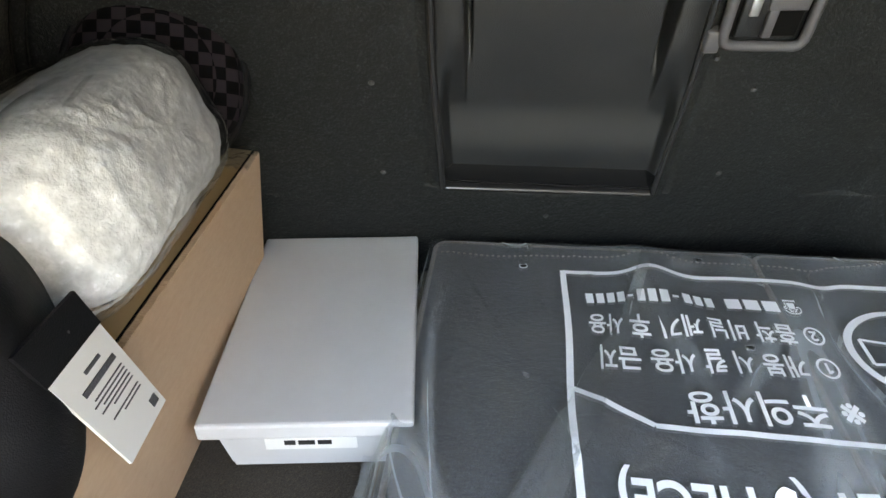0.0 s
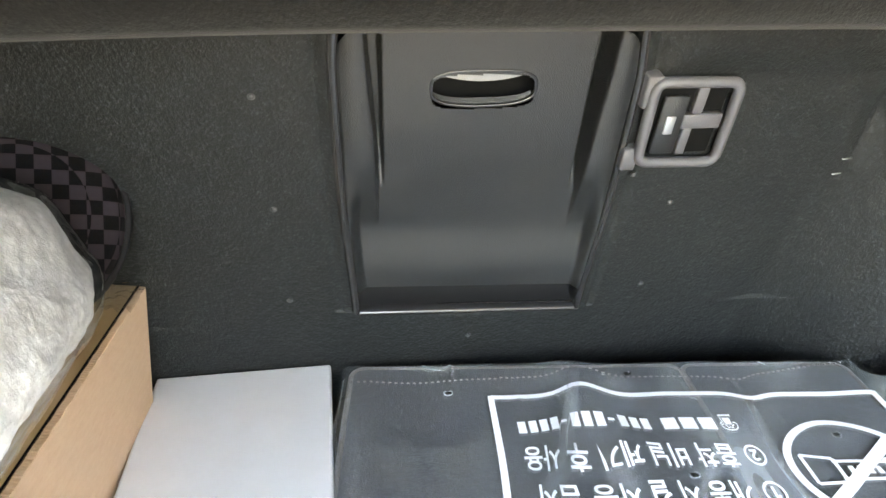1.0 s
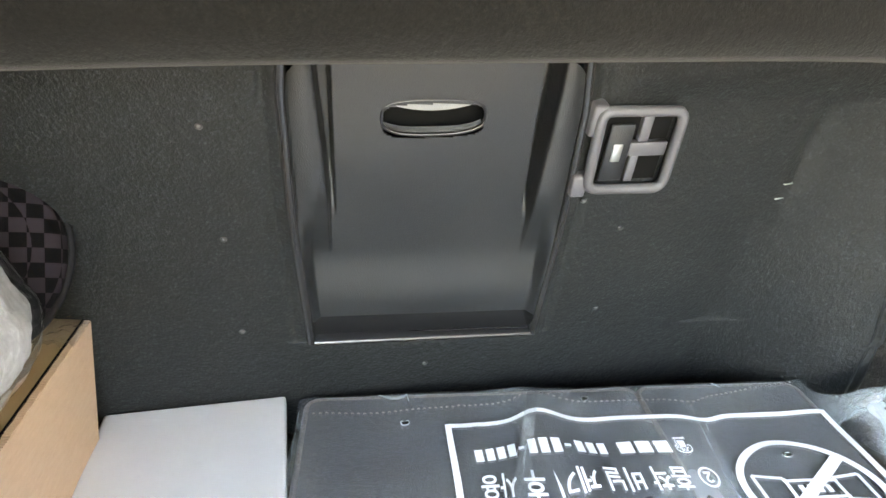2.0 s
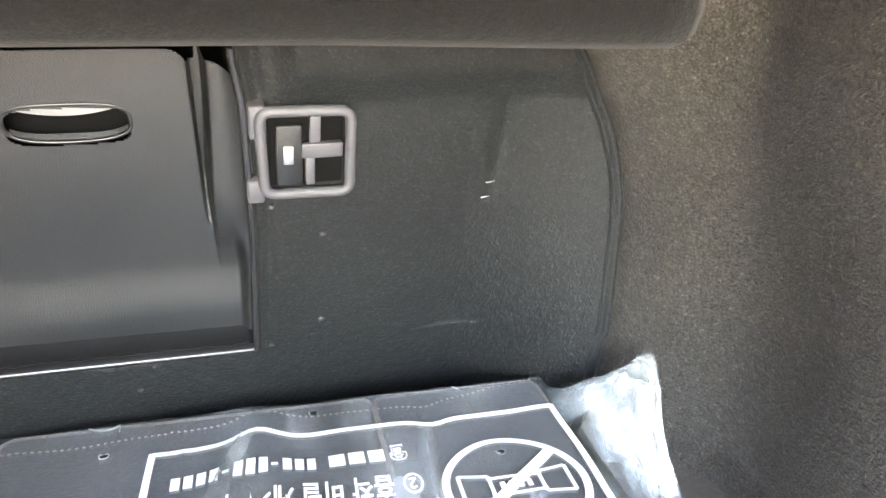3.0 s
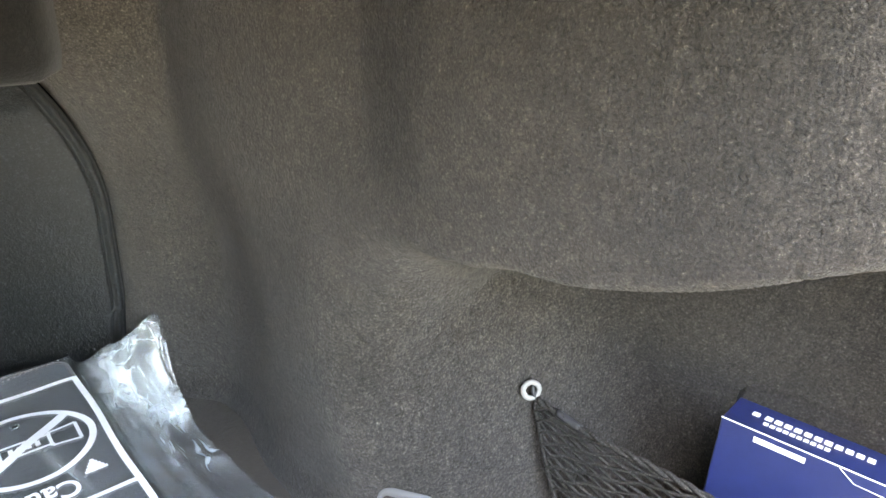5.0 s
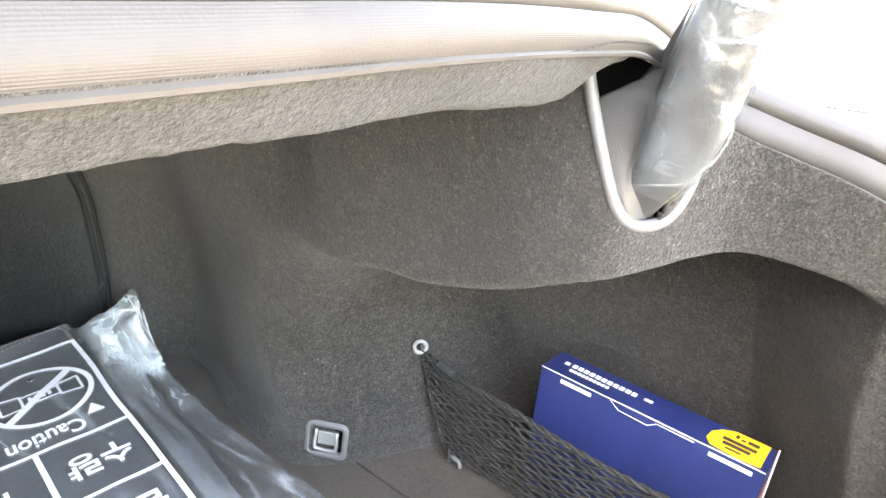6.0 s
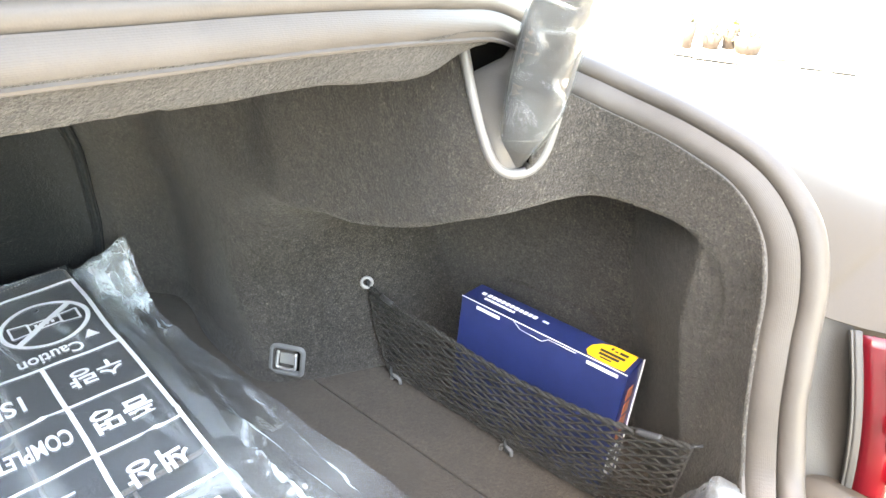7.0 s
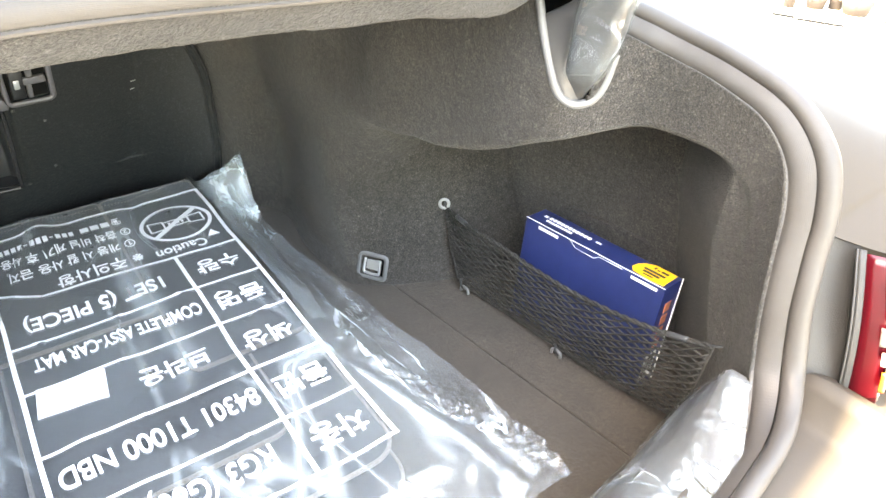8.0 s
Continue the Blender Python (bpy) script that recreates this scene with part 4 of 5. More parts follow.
for k in range(250):
    y = -0.598 + 0.594 * k / 250
    box(bm, (-0.0040, y, 0.1638), (0.0003, y + 0.0016, 0.1646 + 0.0006 * math.sin(k * 2.7) ** 2), LEAN)
part("fluted_edge", bm, CARD, carton, "corrugated raw edge of the front board", smooth=False)
bm = bmesh.new()
grid(bm, lambda u, v: LEAN @ Vector((-0.052 + 0.055 * u, 0.004 - 0.05 * v + 0.004 * noise.noise((u * 9, v * 9, 3)), 0.1675 + 0.006 * abs(noise.noise((u * 7, v * 7, 1))))), span(0, 1, 20), span(0, 1, 20))
part("tape_end", bm, FILM_THICK, carton, "crumpled clear tape")


def blob(fn, nu=60, nv=40):
    bm = bmesh.new()
    rows = grid(bm, lambda a, v: fn(a, v), [math.tau * k / nu for k in range(nu)], span(0.02, 0.98, nv), close_u=True)
    for j in (0, -1):
        c = sum((r[j].co for r in rows), Vector()) / nu
        w = bm.verts.new(c)
        for i in range(nu):
            bm.faces.new((rows[i][j], rows[(i + 1) % nu][j], w))
    return bm


_c, _a, _b = Vector((-0.331, 0.412, 0.223)), Vector((0.0, 1.0, 0.0)), Vector((-0.43, 0.0, 0.90))
_b = (_b - _a * _b.dot(_a)).normalized()
_n = _a.cross(_b)
FM = Matrix(((_a.x, _b.x, _n.x, _c.x), (_a.y, _b.y, _n.y, _c.y), (_a.z, _b.z, _n.z, _c.z), (0, 0, 0, 1)))


def fleece_fn(off, amp):
    def fn(a, v):
        th = math.pi * v
        sx = math.copysign(abs(math.cos(a)) ** 0.42, math.cos(a))
        sy = math.copysign(abs(math.sin(a)) ** 0.42, math.sin(a))
        r = math.sin(th) ** 0.5
        p = Vector((sx * r * 0.112, sy * r * 0.056, -math.cos(th) * 0.082))
        nd = p.normalized()
        k = noise.noise(p * 26) * 0.5 + noise.noise(p * 60) * 0.40 + 0.22 * noise.noise(p * 150)
        return FM @ (p + nd * (off + amp * k))
    return fn


fl = thing("fleece_bag", "white fluffy fleece packed in a clear plastic bag", "bag")
part("fleece", blob(fleece_fn(0, 0.0065), 180, 120), FLEECE, fl)
part("bag", blob(fleece_fn(0.006, 0.0045), 110, 70), FILM_FLEECE, fl, "clear plastic bag")

CHECK = mat("check_cloth", (0.05, 0.04, 0.055), 0.7)
_t = CHECK.node_tree
_co = _t.nodes.new("ShaderNodeTexCoord")
_ck = _t.nodes.new("ShaderNodeTexChecker")
_ck.inputs["Scale"].default_value = 105.0
_ck.inputs["Color1"].default_value, _ck.inputs["Color2"].default_value = (0.0008, 0.0007, 0.0008, 1), (0.024, 0.019, 0.023, 1)
_t.links.new(_co.outputs["Object"], _ck.inputs["Vector"])
set_color(CHECK, _ck.outputs[0])
_t.nodes["Principled BSDF"].inputs["Specular IOR Level"].default_value = 0.12
cu = thing("check_cushion", "round black and mauve checked cushion in clear film", "cushion", at=(-0.312, 0.544, 0.244))
cu.rotation_euler = [radians(a) for a in (62, 10, 18)]


def cush(a, v):
    th = math.pi * v
    r = math.sin(th) ** 0.6
    return Vector((math.cos(a) * r * 0.062, math.sin(a) * r * 0.068, -math.cos(th) * 0.022))


part("cover", blob(cush, 48, 24), CHECK, cu)
bm = bmesh.new()
tube(bm, [Vector((math.cos(a) * 0.0635, math.sin(a) * 0.0695, 0)) for a in (math.tau * k / 60 for k in range(60))], 0.003, 8, closed=True)
part("piping", bm, BLACK_NYLON, cu)

hold = thing("holdall", "black nylon bag with a grey tape and a hanging paper tag", "bag")
HM = Matrix.Translation((-0.352, 0.258, 0.200)) @ pose(0, 0, 0, 0, 8, 30)


def hold_fn(a, v):
    th = math.pi * v
    r = math.sin(th) ** 0.5
    sx = math.copysign(abs(math.cos(a)) ** 0.6, math.cos(a))
    sy = math.copysign(abs(math.sin(a)) ** 0.6, math.sin(a))
    p = Vector((sx * r * 0.086, sy * r * 0.076, -math.cos(th) * 0.074))
    return HM @ (p + p.normalized() * 0.010 * noise.noise(p * 16))


part("end_pocket", blob(hold_fn, 70, 50), BLACK_NYLON, hold)


# unseen bulk added to the bag to block light from the left
def light_block_bulk(a, v):
    th = math.pi * v
    r = math.sin(th) ** 0.4
    sx = math.copysign(abs(math.cos(a)) ** 0.5, math.cos(a))
    sy = math.copysign(abs(math.sin(a)) ** 0.5, math.sin(a))
    p = Vector((-0.440 + sx * r * 0.165, -0.055 + sy * r * 0.265, 0.250 - math.cos(th) * 0.248))
    return p + Vector((sx, sy, 0)) * 0.010 * noise.noise(p * 14)


part("shell", blob(light_block_bulk, 70, 50), BLACK_NYLON, hold)
TAG = Matrix(((0, 0, 0, 0), (0, 0, 0, 0), (0, 0, 0, 0), (0, 0, 0, 1)))
_o, _x, _y = Vector((-0.264, 0.297, 0.209)), Vector((0.006, 0.024, -0.073)), Vector((0.0, -0.047, 0.004))
_z = _x.cross(_y).normalized()
for i in range(3):
    TAG[i][0], TAG[i][1], TAG[i][2], TAG[i][3] = _x[i], _y[i], _z[i], _o[i]
bm = bmesh.new()
box(bm, (0.0, 0.0, -0.0008), (1, 1, 0.0008), TAG, bevel=0.0)
tg = part("tag", bm, PAPER, hold, "white paper swing tag with small print", smooth=False)
bm = bmesh.new()
box(bm, (-0.32, -0.02, -0.0009), (0.0, 1.02, 0.0009), TAG)
part("tag_header", bm, BLACK_NYLON, tg, "black tag header", smooth=False)
bm = bmesh.new()
for k, (y0, y1, x0, h) in enumerate(((0.3, 0.6, 0.14, 0.03), (0.15, 0.8, 0.24, 0.05), (0.15, 0.75, 0.36, 0.009), (0.15, 0.82, 0.40, 0.009), (0.15, 0.7, 0.44, 0.009), (0.15, 0.8, 0.48, 0.009), (0.15, 0.6, 0.52, 0.009), (0.15, 0.75, 0.60, 0.009), (0.15, 0.55, 0.64, 0.009), (0.08, 0.22, 0.82, 0.09))):
    box(bm, (x0, y0, -0.0013), (x0 + h, y1, -0.0008), TAG)
    box(bm, (x0, y0, 0.0008), (x0 + h, y1, 0.0013), TAG)
part("print", bm, GREY_PLASTIC, tg, smooth=False)
bm = bmesh.new()
grid(bm, lambda u, v: Vector((-0.335, 0.275, 0.228)).lerp(Vector((-0.275, 0.285, 0.222)), u) + Vector((0.006, -0.005, 0)) * v * 2 + Vector((0, 0, 0.008 * math.sin(math.pi * u))), span(0, 1, 12), span(0, 1, 2))
solid(part("tape", bm, GREY_PLASTIC, hold, "grey woven tape"), 0.001)

# ---------------------------------------------------------------- bagged car mats
PL = Vector((0.010, 0.558, 0.0))
ROT = Matrix.Translation(PL) @ pose(0, 0, 0, 0, 0, -7.2)


def mat_top(p, q):
    """Height of the bag's upper face."""
    n = 0.0025 * noise.noise((p * 9, q * 9, 4)) + 0.0012 * noise.noise((p * 24, q * 24, 8))
    n += 0.004 * math.exp(-((p - 0.085 + 0.25 * q) / 0.018) ** 2) * sstep(-0.20, -0.02, q)
    for a, b, c, h in CREASES:
        n += h * math.exp(-((p * a + q * b - c + 0.010 * noise.noise((p * 6, q * 6, c * 40))) / 0.0028) ** 2) * sstep(-0.15, 0.35, noise.noise((p * 5, q * 5, c * 17)))
    return 0.0545 + n


CREASES = ((1, 0.42, -0.09, 0.0030), (1, 0.30, 0.02, 0.0026), (0.35, 1, -0.34, 0.0030), (1, -0.2, 0.19, 0.0026), (0.15, 1, -0.58, 0.0032), (-0.4, 1, -0.50, 0.0030), (1, 0.8, -0.28, 0.0028), (0.6, 1, -0.16, 0.0024), (-0.7, 1, -0.72, 0.0030))
mats = thing("bagged_mats", "stack of black car mats packed in a printed clear bag", "car mats")
for p0, p1, q0, q1, r, z in ((-0.10, 0.335, 0.03, -0.72, 0.05, 0.010), (-0.10, 0.33, 0.02, -0.66, 0.05, 0.021), (-0.11, 0.338, 0.034, -0.676, 0.035, 0.0335), (-0.015, 0.253, -0.10, -0.587, 0.03, 0.0428), (0.182, 0.337, 0.050, -0.442, 0.012, 0.0515), (-0.122, 0.1805, 0.050, -0.30, 0.012, 0.0512)):
    bm = bmesh.new()
    o = rounded(p1 - p0, q0 - q1, r, 8, (p0 + p1) / 2, (q0 + q1) / 2)
    plate(bm, o, 0.0080, ROT @ Matrix.Translation((0, 0, z)))
    bmesh.ops.triangulate(bm, faces=[f for f in bm.faces if len(f.verts) > 4])
    m1 = part("mat", bm, MAT_FELT, mats, smooth=False)
    bm = bmesh.new()
    tube(bm, [ROT @ Vector((x, y, z - 0.002)) for x, y in o], 0.0030, 8, closed=True)
    part("piping", bm, MAT_EDGE, m1, "brown-grey cloth piping")

bm = bmesh.new()


def outer_p(q):
    """Where the bag's loose side edge lies."""
    return table([(-0.86, 0.495), (-0.77, 0.497), (-0.65, 0.490), (-0.51, 0.473), (-0.40, 0.457), (-0.254, 0.436), (-0.13, 0.424), (-0.05, 0.420), (-0.01, 0.420), (0.02, 0.392), (0.06, 0.352)], q)


def bag_fn(u, v):
    p = -0.150 + 0.493 * u
    q = 0.070 - 0.87 * v
    inx = sstep(-0.146, -0.126, p)
    iny = sstep(0.068, 0.050, q) * sstep(-0.790, -0.725, q)
    k = min(inx, iny)
    z = mat_top(p, q) * k + (1 - k) * (0.006 + 0.010 * abs(noise.noise((p * 22, q * 22, 6))) + 0.004 * noise.noise((p * 60, q * 30, 2)))
    w = ROT @ Vector((p, q + 0.006 * noise.noise((p * 12, 3, 3)) * (v > 0.97), z))
    w.y = min(w.y, seat_y(w.z) - 0.004)
    return w


grid(bm, bag_fn, span(0, 1, 240), span(0, 1, 340))
part("bag", bm, FILM, mats, "clear plastic bag")


def warp(p, q):
    """The print buckles with the folds of the bag."""
    f = math.exp(-((p - 0.078 - 0.30 * q) / 0.022) ** 2) * sstep(-0.24, -0.05, q)
    g = math.exp(-((p - 0.225) / 0.014) ** 2) * sstep(-0.05, 0.0, q)
    dp = 0.0035 * noise.noise((p * 8, q * 8, 31)) - 0.006 * f * sstep(-0.02, -0.10, q)
    dq = 0.0045 * noise.noise((p * 7, q * 7, 37)) + 0.0016 * noise.noise((p * 25, q * 25, 41)) + 0.013 * f * sstep(-0.10, -0.01, q) - 0.006 * g
    return p + dp, q + dq


def on_bag(p, q, up):
    p, q = warp(p, q)
    return ROT @ Vector((p, q, mat_top(p, q) + up))


def ink_strip(bm, a, b, w):
    a, b = Vector(a), Vector(b)
    d = (b - a).normalized()
    s = Vector((-d.y, d.x)) * w / 2
    n = max(1, int((b - a).length / 0.006))
    prev = None
    for i in range(n + 1):
        c = a.lerp(b, i / n)
        pair = [bm.verts.new(on_bag((c + e).x, (c + e).y, 0.0012)) for e in (s, -s)]
        if prev:
            bm.faces.new((prev[0], prev[1], pair[1], pair[0]))
        prev = pair


R0, R1 = 0.0, 0.335
AIR_HOLES = ((0.140, -0.096), (-0.038, 0.007), (0.128, 0.032), (0.270, -0.054))
rowsq = [-0.190, -0.285, -0.378, -0.484, -0.580, -0.670]
for a, b in (((R0, 0), (R1, 0)), ((R0, 0.002), (R0, -0.672)), ((R1, 0.002), (R1, -0.672)), ((0.239, -0.19), (0.239, -0.67))):
    bm = bmesh.new()
    ink_strip(bm, a, b, 0.0055)
    part("ruled_line", bm, INK, mats, smooth=False)
for q in rowsq[1:]:
    bm = bmesh.new()
    ink_strip(bm, (R0, q), (R1, q), 0.0045)
    part("ruled_line", bm, INK, mats, smooth=False)
bm = bmesh.new()
for a, b in (((0.0, -0.150), (0.025, -0.158)), ((0.025, -0.158), (0.055, -0.182)), ((0.055, -0.182), (0.335, -0.193))):
    ink_strip(bm, a, b, 0.005)
part("ruled_line", bm, INK, mats, smooth=False)


def ink_text(body_text, p, q, size, width=None, bold=0.0):
    """White lettering read from the seat side; (p, q) is where its first letter's foot stands."""
    c = bpy.data.curves.new("lettering", "FONT")
    c.body, c.size, c.offset = body_text, size, bold
    tmp = bpy.data.objects.new("lettering", c)
    scene.collection.objects.link(tmp)
    dg = bpy.context.evaluated_depsgraph_get()
    me = bpy.data.meshes.new_from_object(tmp.evaluated_get(dg))
    bpy.data.objects.remove(tmp)
    xs = [v.co.x for v in me.vertices]
    k = width / (max(xs) - min(xs)) if width else 1.0
    x0 = min(xs)
    for v in me.vertices:
        pp, qq = p - (v.co.x - x0) * k, q - v.co.y
        v.co = on_bag(pp, qq, 0.0014)
    me.materials.append(INK)
    ob = new("lettering", me)
    ob.parent = mats
    return ob


ink_text("차종", 0.318, -0.612, 0.041, 0.066, 0.0008)
ink_text("품번", 0.318, -0.518, 0.041, 0.066, 0.0008)
ink_text("색상", 0.318, -0.418, 0.041, 0.066, 0.0008)
ink_text("품명", 0.318, -0.317, 0.041, 0.066, 0.0008)
ink_text("수량", 0.318, -0.226, 0.038, 0.062, 0.0008)
ink_text("RG3 (G80) 3", 0.212, -0.606, 0.045, 0.158, 0.0009)
ink_text("84301 T1000 NBD", 0.230, -0.512, 0.043, 0.218, 0.0008)
ink_text("브라운", 0.208, -0.412, 0.037, 0.086, 0.0008)
ink_text("COMPLETE ASSY-CAR MAT", 0.230, -0.318, 0.036, 0.210, 0.0010)
ink_text("1SET (5 PIECE)", 0.206, -0.228, 0.044, 0.182, 0.0011)
ink_text("※ 주의사항", 0.200, -0.148, 0.034, 0.122, 0.0006)
ink_text("① 개봉 시 칼 사용 금지", 0.200, -0.104, 0.027, 0.175, 0.0005)
ink_text("② 흡착 비닐 제거 후 사용", 0.202, -0.066, 0.027, 0.185, 0.0005)
ink_text("☎", 0.196, -0.031, 0.020, 0.014, 0.0004)
ink_text("Caution", 0.296, -0.160, 0.030, 0.078, 0.0006)
for a, w, h in [(0.178 - 0.0155 * k, 0.0125, 0.0145) for k in range(3)] + [(0.124 - 0.0092 * k, 0.0066, 0.0145) for k in range(3)] + [(0.088 - 0.0092 * k, 0.0066, 0.0145) for k in range(3)] + [(0.052 - 0.0092 * k, 0.0066, 0.0145) for k in range(4)] + [(0.0955, 0.005, 0.003), (0.0595, 0.005, 0.003)]:
    bm = bmesh.new()
    ink_strip(bm, (a, -0.040), (a - w, -0.040), h)
    part("number_bar", bm, INK, mats, smooth=False)
bm = bmesh.new()
ink_strip(bm, (0.012, -0.400), (0.088, -0.408), 0.052)
part("blank_patch", bm, INK, mats, "blank white printed patch", smooth=False)
bm = bmesh.new()
CC = Vector((0.271, -0.092))
grid(bm, lambda a, r: on_bag(CC.x + r * math.cos(a), CC.y + r * math.sin(a), 0.0012), [math.tau * k / 60 for k in range(60)], (0.051, 0.057), close_u=True)
part("warning_ring", bm, INK, mats, "white printed ring", smooth=False)
bm = bmesh.new()
ink_strip(bm, CC + Vector((0.040, 0.036)), CC + Vector((-0.042, -0.034)), 0.009)
part("warning_slash", bm, INK, mats, "white printed slash", smooth=False)
bm = bmesh.new()
for sx in (-1, 1):
    q = [CC + Vector((sx * 0.020, 0.012)), CC + Vector((sx * 0.043, 0.016)), CC + Vector((sx * 0.043, -0.014)), CC + Vector((sx * 0.020, -0.012))]
    for i in range(4):
        ink_strip(bm, q[i], q[(i + 1) % 4], 0.003)
ink_strip(bm, CC + Vector((-0.022, 0.009)), CC + Vector((0.022, 0.009)), 0.003)
ink_strip(bm, CC + Vector((-0.022, -0.009)), CC + Vector((0.022, -0.009)), 0.003)
for k in range(4):
    ink_strip(bm, CC + Vector((-0.011 + 0.007 * k, -0.004)), CC + Vector((-0.011 + 0.007 * k, 0.004)), 0.004)
part("warning_sign", bm, INK, mats, "white printed warning sign", smooth=False)
bm = bmesh.new()
for k in range(5):
    ink_strip(bm, (0.312 - 0.009 + 0.0018 * k, -0.158 + 0.0034 * k), (0.312 + 0.009 - 0.0018 * k, -0.158 + 0.0034 * k), 0.0034)
part("warning_triangle", bm, INK, mats, "white printed triangle", smooth=False)

# stitched seam along the far hem, air holes, and a fold of doubled film that runs slantwise over the print
bm = bmesh.new()
for k in range(86):
    p = -0.115 + 0.445 * k / 85
    q = 0.0265 + 0.002 * math.sin(p * 21) + 0.018 * sstep(0.18, 0.36, p)
    a, b = on_bag(p, q, 0.0010), on_bag(p + 0.0022, q, 0.0010)
    tube(bm, [a, (a + b) / 2 + Vector((0, 0, 0.0005)), b], 0.00062, 5)
part("stitched_seam", bm, MAT_EDGE, mats, "row of brown-grey stitches under the hem")
for p, q in AIR_HOLES:
    c = on_bag(p, q, 0.0016)
    bm = bmesh.new()
    tube(bm, [c + Vector((0.0036 * math.cos(a), 0.0030 * math.sin(a) + 0.0008 * math.sin(3 * a), 0.0006 * math.cos(2 * a))) for a in (math.tau * k / 16 for k in range(16))], 0.0007, 6, closed=True)
    hole = part("air_hole", bm, FILM_TUFT, mats, "torn rim of a small air hole")
    bm = bmesh.new()
    plate(bm, rounded(0.0058, 0.0046, 0.002, 4, 0, 0), 0.0003, Matrix.Translation(c))
    part("opening", bm, DARK_GAP, hole)


def slant_fold(u, v):
    """A pleat of the bag: steep on one side, lying flat on the other."""
    q = 0.030 - 0.40 * u
    p = table([(-0.40, -0.105), (-0.30, -0.066), (-0.25, -0.044), (-0.155, 0.001), (-0.08, 0.040), (0.0, 0.068), (0.04, 0.082)], q) + 0.003 * noise.noise((q * 20, 0, 71))
    w = (0.011 + 0.020 * sstep(0.05, 0.7, u)) * (1 + 0.25 * noise.noise((q * 14, 2, 73)))
    h = (0.0075 * sstep(0.0, 0.12, v) * sstep(1.0, 0.10, v) + 0.0012 * noise.noise((q * 40, v * 5, 75))) * sstep(0.0, 0.12, u) * sstep(1.0, 0.85, u)
    return on_bag(p + w * v, q, 0.0022 + max(0.0, h))


bm = bmesh.new()
grid(bm, slant_fold, span(0, 1, 120), span(0, 1, 16))
part("slanting_fold", bm, FILM, mats, "doubled fold slanting over the print")

# loose film along the stack's edge and the upturned corner
bm = bmesh.new()


def loose(u, v):
    q = 0.06 - 0.86 * u
    p = 0.341 + (outer_p(q) - 0.341) * v
    fold = abs(noise.noise((q * 10 + v * 2, v * 2.2, 21)))
    z = 0.0555 * (1 - 0.6 * min(1.0, v / 0.92) - 0.4 * sstep(0.05, 0.80, v)) * sstep(-0.79, -0.73, q) + 0.003 + (0.008 * fold + 0.0025 * noise.noise((q * 38, v * 7, 4))) * min(1.0, v * 2.5)
    r1, r2 = noise.noise((q * 9 + v * 1.6, v * 1.8 - q * 3, 11)), noise.noise((q * 56 - v * 9, v * 12 + q * 12, 13))
    z += (0.0042 * (1 - min(1, 4.5 * abs(r1))) + (0.0004 + 0.0085 * math.exp(-((q + 0.45 + 0.30 * v) / 0.055) ** 2)) * (1 - min(1, 3 * abs(r2)))) * sstep(0.0, 0.25, v) * sstep(0.03, -0.08, q)
    z += 0.105 * math.exp(-((q + 0.012) / (0.030 if q > -0.012 else 0.044)) ** 2) * v ** 0.85
    w = ROT @ Vector((p + 0.004 * noise.noise((q * 30, 5, v)) * v, q, max(0.002, z)))
    w.y = min(w.y, seat_y(w.z) - bolster(w.x, w.z) - 0.004)
    return w


grid(bm, loose, span(0, 1, 420), span(0, 1, 60))
part("loose_edge", bm, FILM_THICK, mats, "crinkled loose edge of the bag")
bm = bmesh.new()


def gathered(u, v):
    """The doubled, gathered corner of the bag, which stands up."""
    w = loose((0.06 - (0.042 - 0.125 * u)) / 0.86, 0.12 + 0.86 * v)
    k = abs(noise.noise((u * 5 + v, v * 7, 51))) + 0.2 * abs(noise.noise((u * 16, v * 14, 53)))
    return Vector(w) + Vector((-0.003, -0.004, 0.003)) * (0.6 + 2.4 * k) * (0.4 + v)


def folded(u, v):
    """A fold of the bag that lies doubled along the stack's edge."""
    q = -0.045 - 0.40 * u
    reach = (0.62 - 0.42 * u) + 0.05 * noise.noise((u * 6, 1, 61))
    w = Vector(loose((0.06 - q) / 0.86, 0.03 + reach * v))
    return w + Vector((0, 0, 0.0035 + 0.003 * noise.noise((u * 7 + v * 2, v * 3, 63))))


folds = bmesh.new()
grid(folds, folded, span(0, 1, 160), span(0, 1, 40))
part("folded_edge", folds, FILM_FOLD, mats, "doubled fold along the bag's edge")
grid(bm, gathered, span(0, 1, 70), span(0, 1, 60))
part("gathered_corner", bm, FILM_TUFT, mats, "gathered white-looking corner of the clear bag")

# ---------------------------------------------------------------- blue carton behind the cargo net
carton = thing("blue_box", "dark blue carton with a yellow sticker standing behind the net", "box")
BX = Matrix.Translation((0.572, -0.158, 0.0)) @ pose(0, 0, 0, 0, 5.0, 0)
L2, W, H = 0.112, 0.042, 0.166
bm = bmesh.new()
box(bm, (0, -L2, 0), (W, L2, H), BX, bevel=0.0012)
part("carton_body", bm, BLUE_CARD, carton, smooth=False)
bm = bmesh.new()
box(bm, (-0.0004, -L2, H - 0.0003), (0.0003, L2, H + 0.0004), BX)
box(bm, (W - 0.0010, -L2 - 0.0014, 0), (W + 0.0006, -L2 - 0.0002, H + 0.0006), BX)
part("card_edge", bm, WHITE_CARD, carton, "raw white card edges", smooth=False)
for y0, y1 in ((0.054, 0.088), (-0.102, -0.064)):
    bm = bmesh.new()
    box(bm, (-0.0006, y0, H - 0.0085), (-0.0001, y1, H - 0.0045), BX)
    part("tuck_slot", bm, WHITE_CARD, carton, "white tuck slot", smooth=False)
bm = bmesh.new()
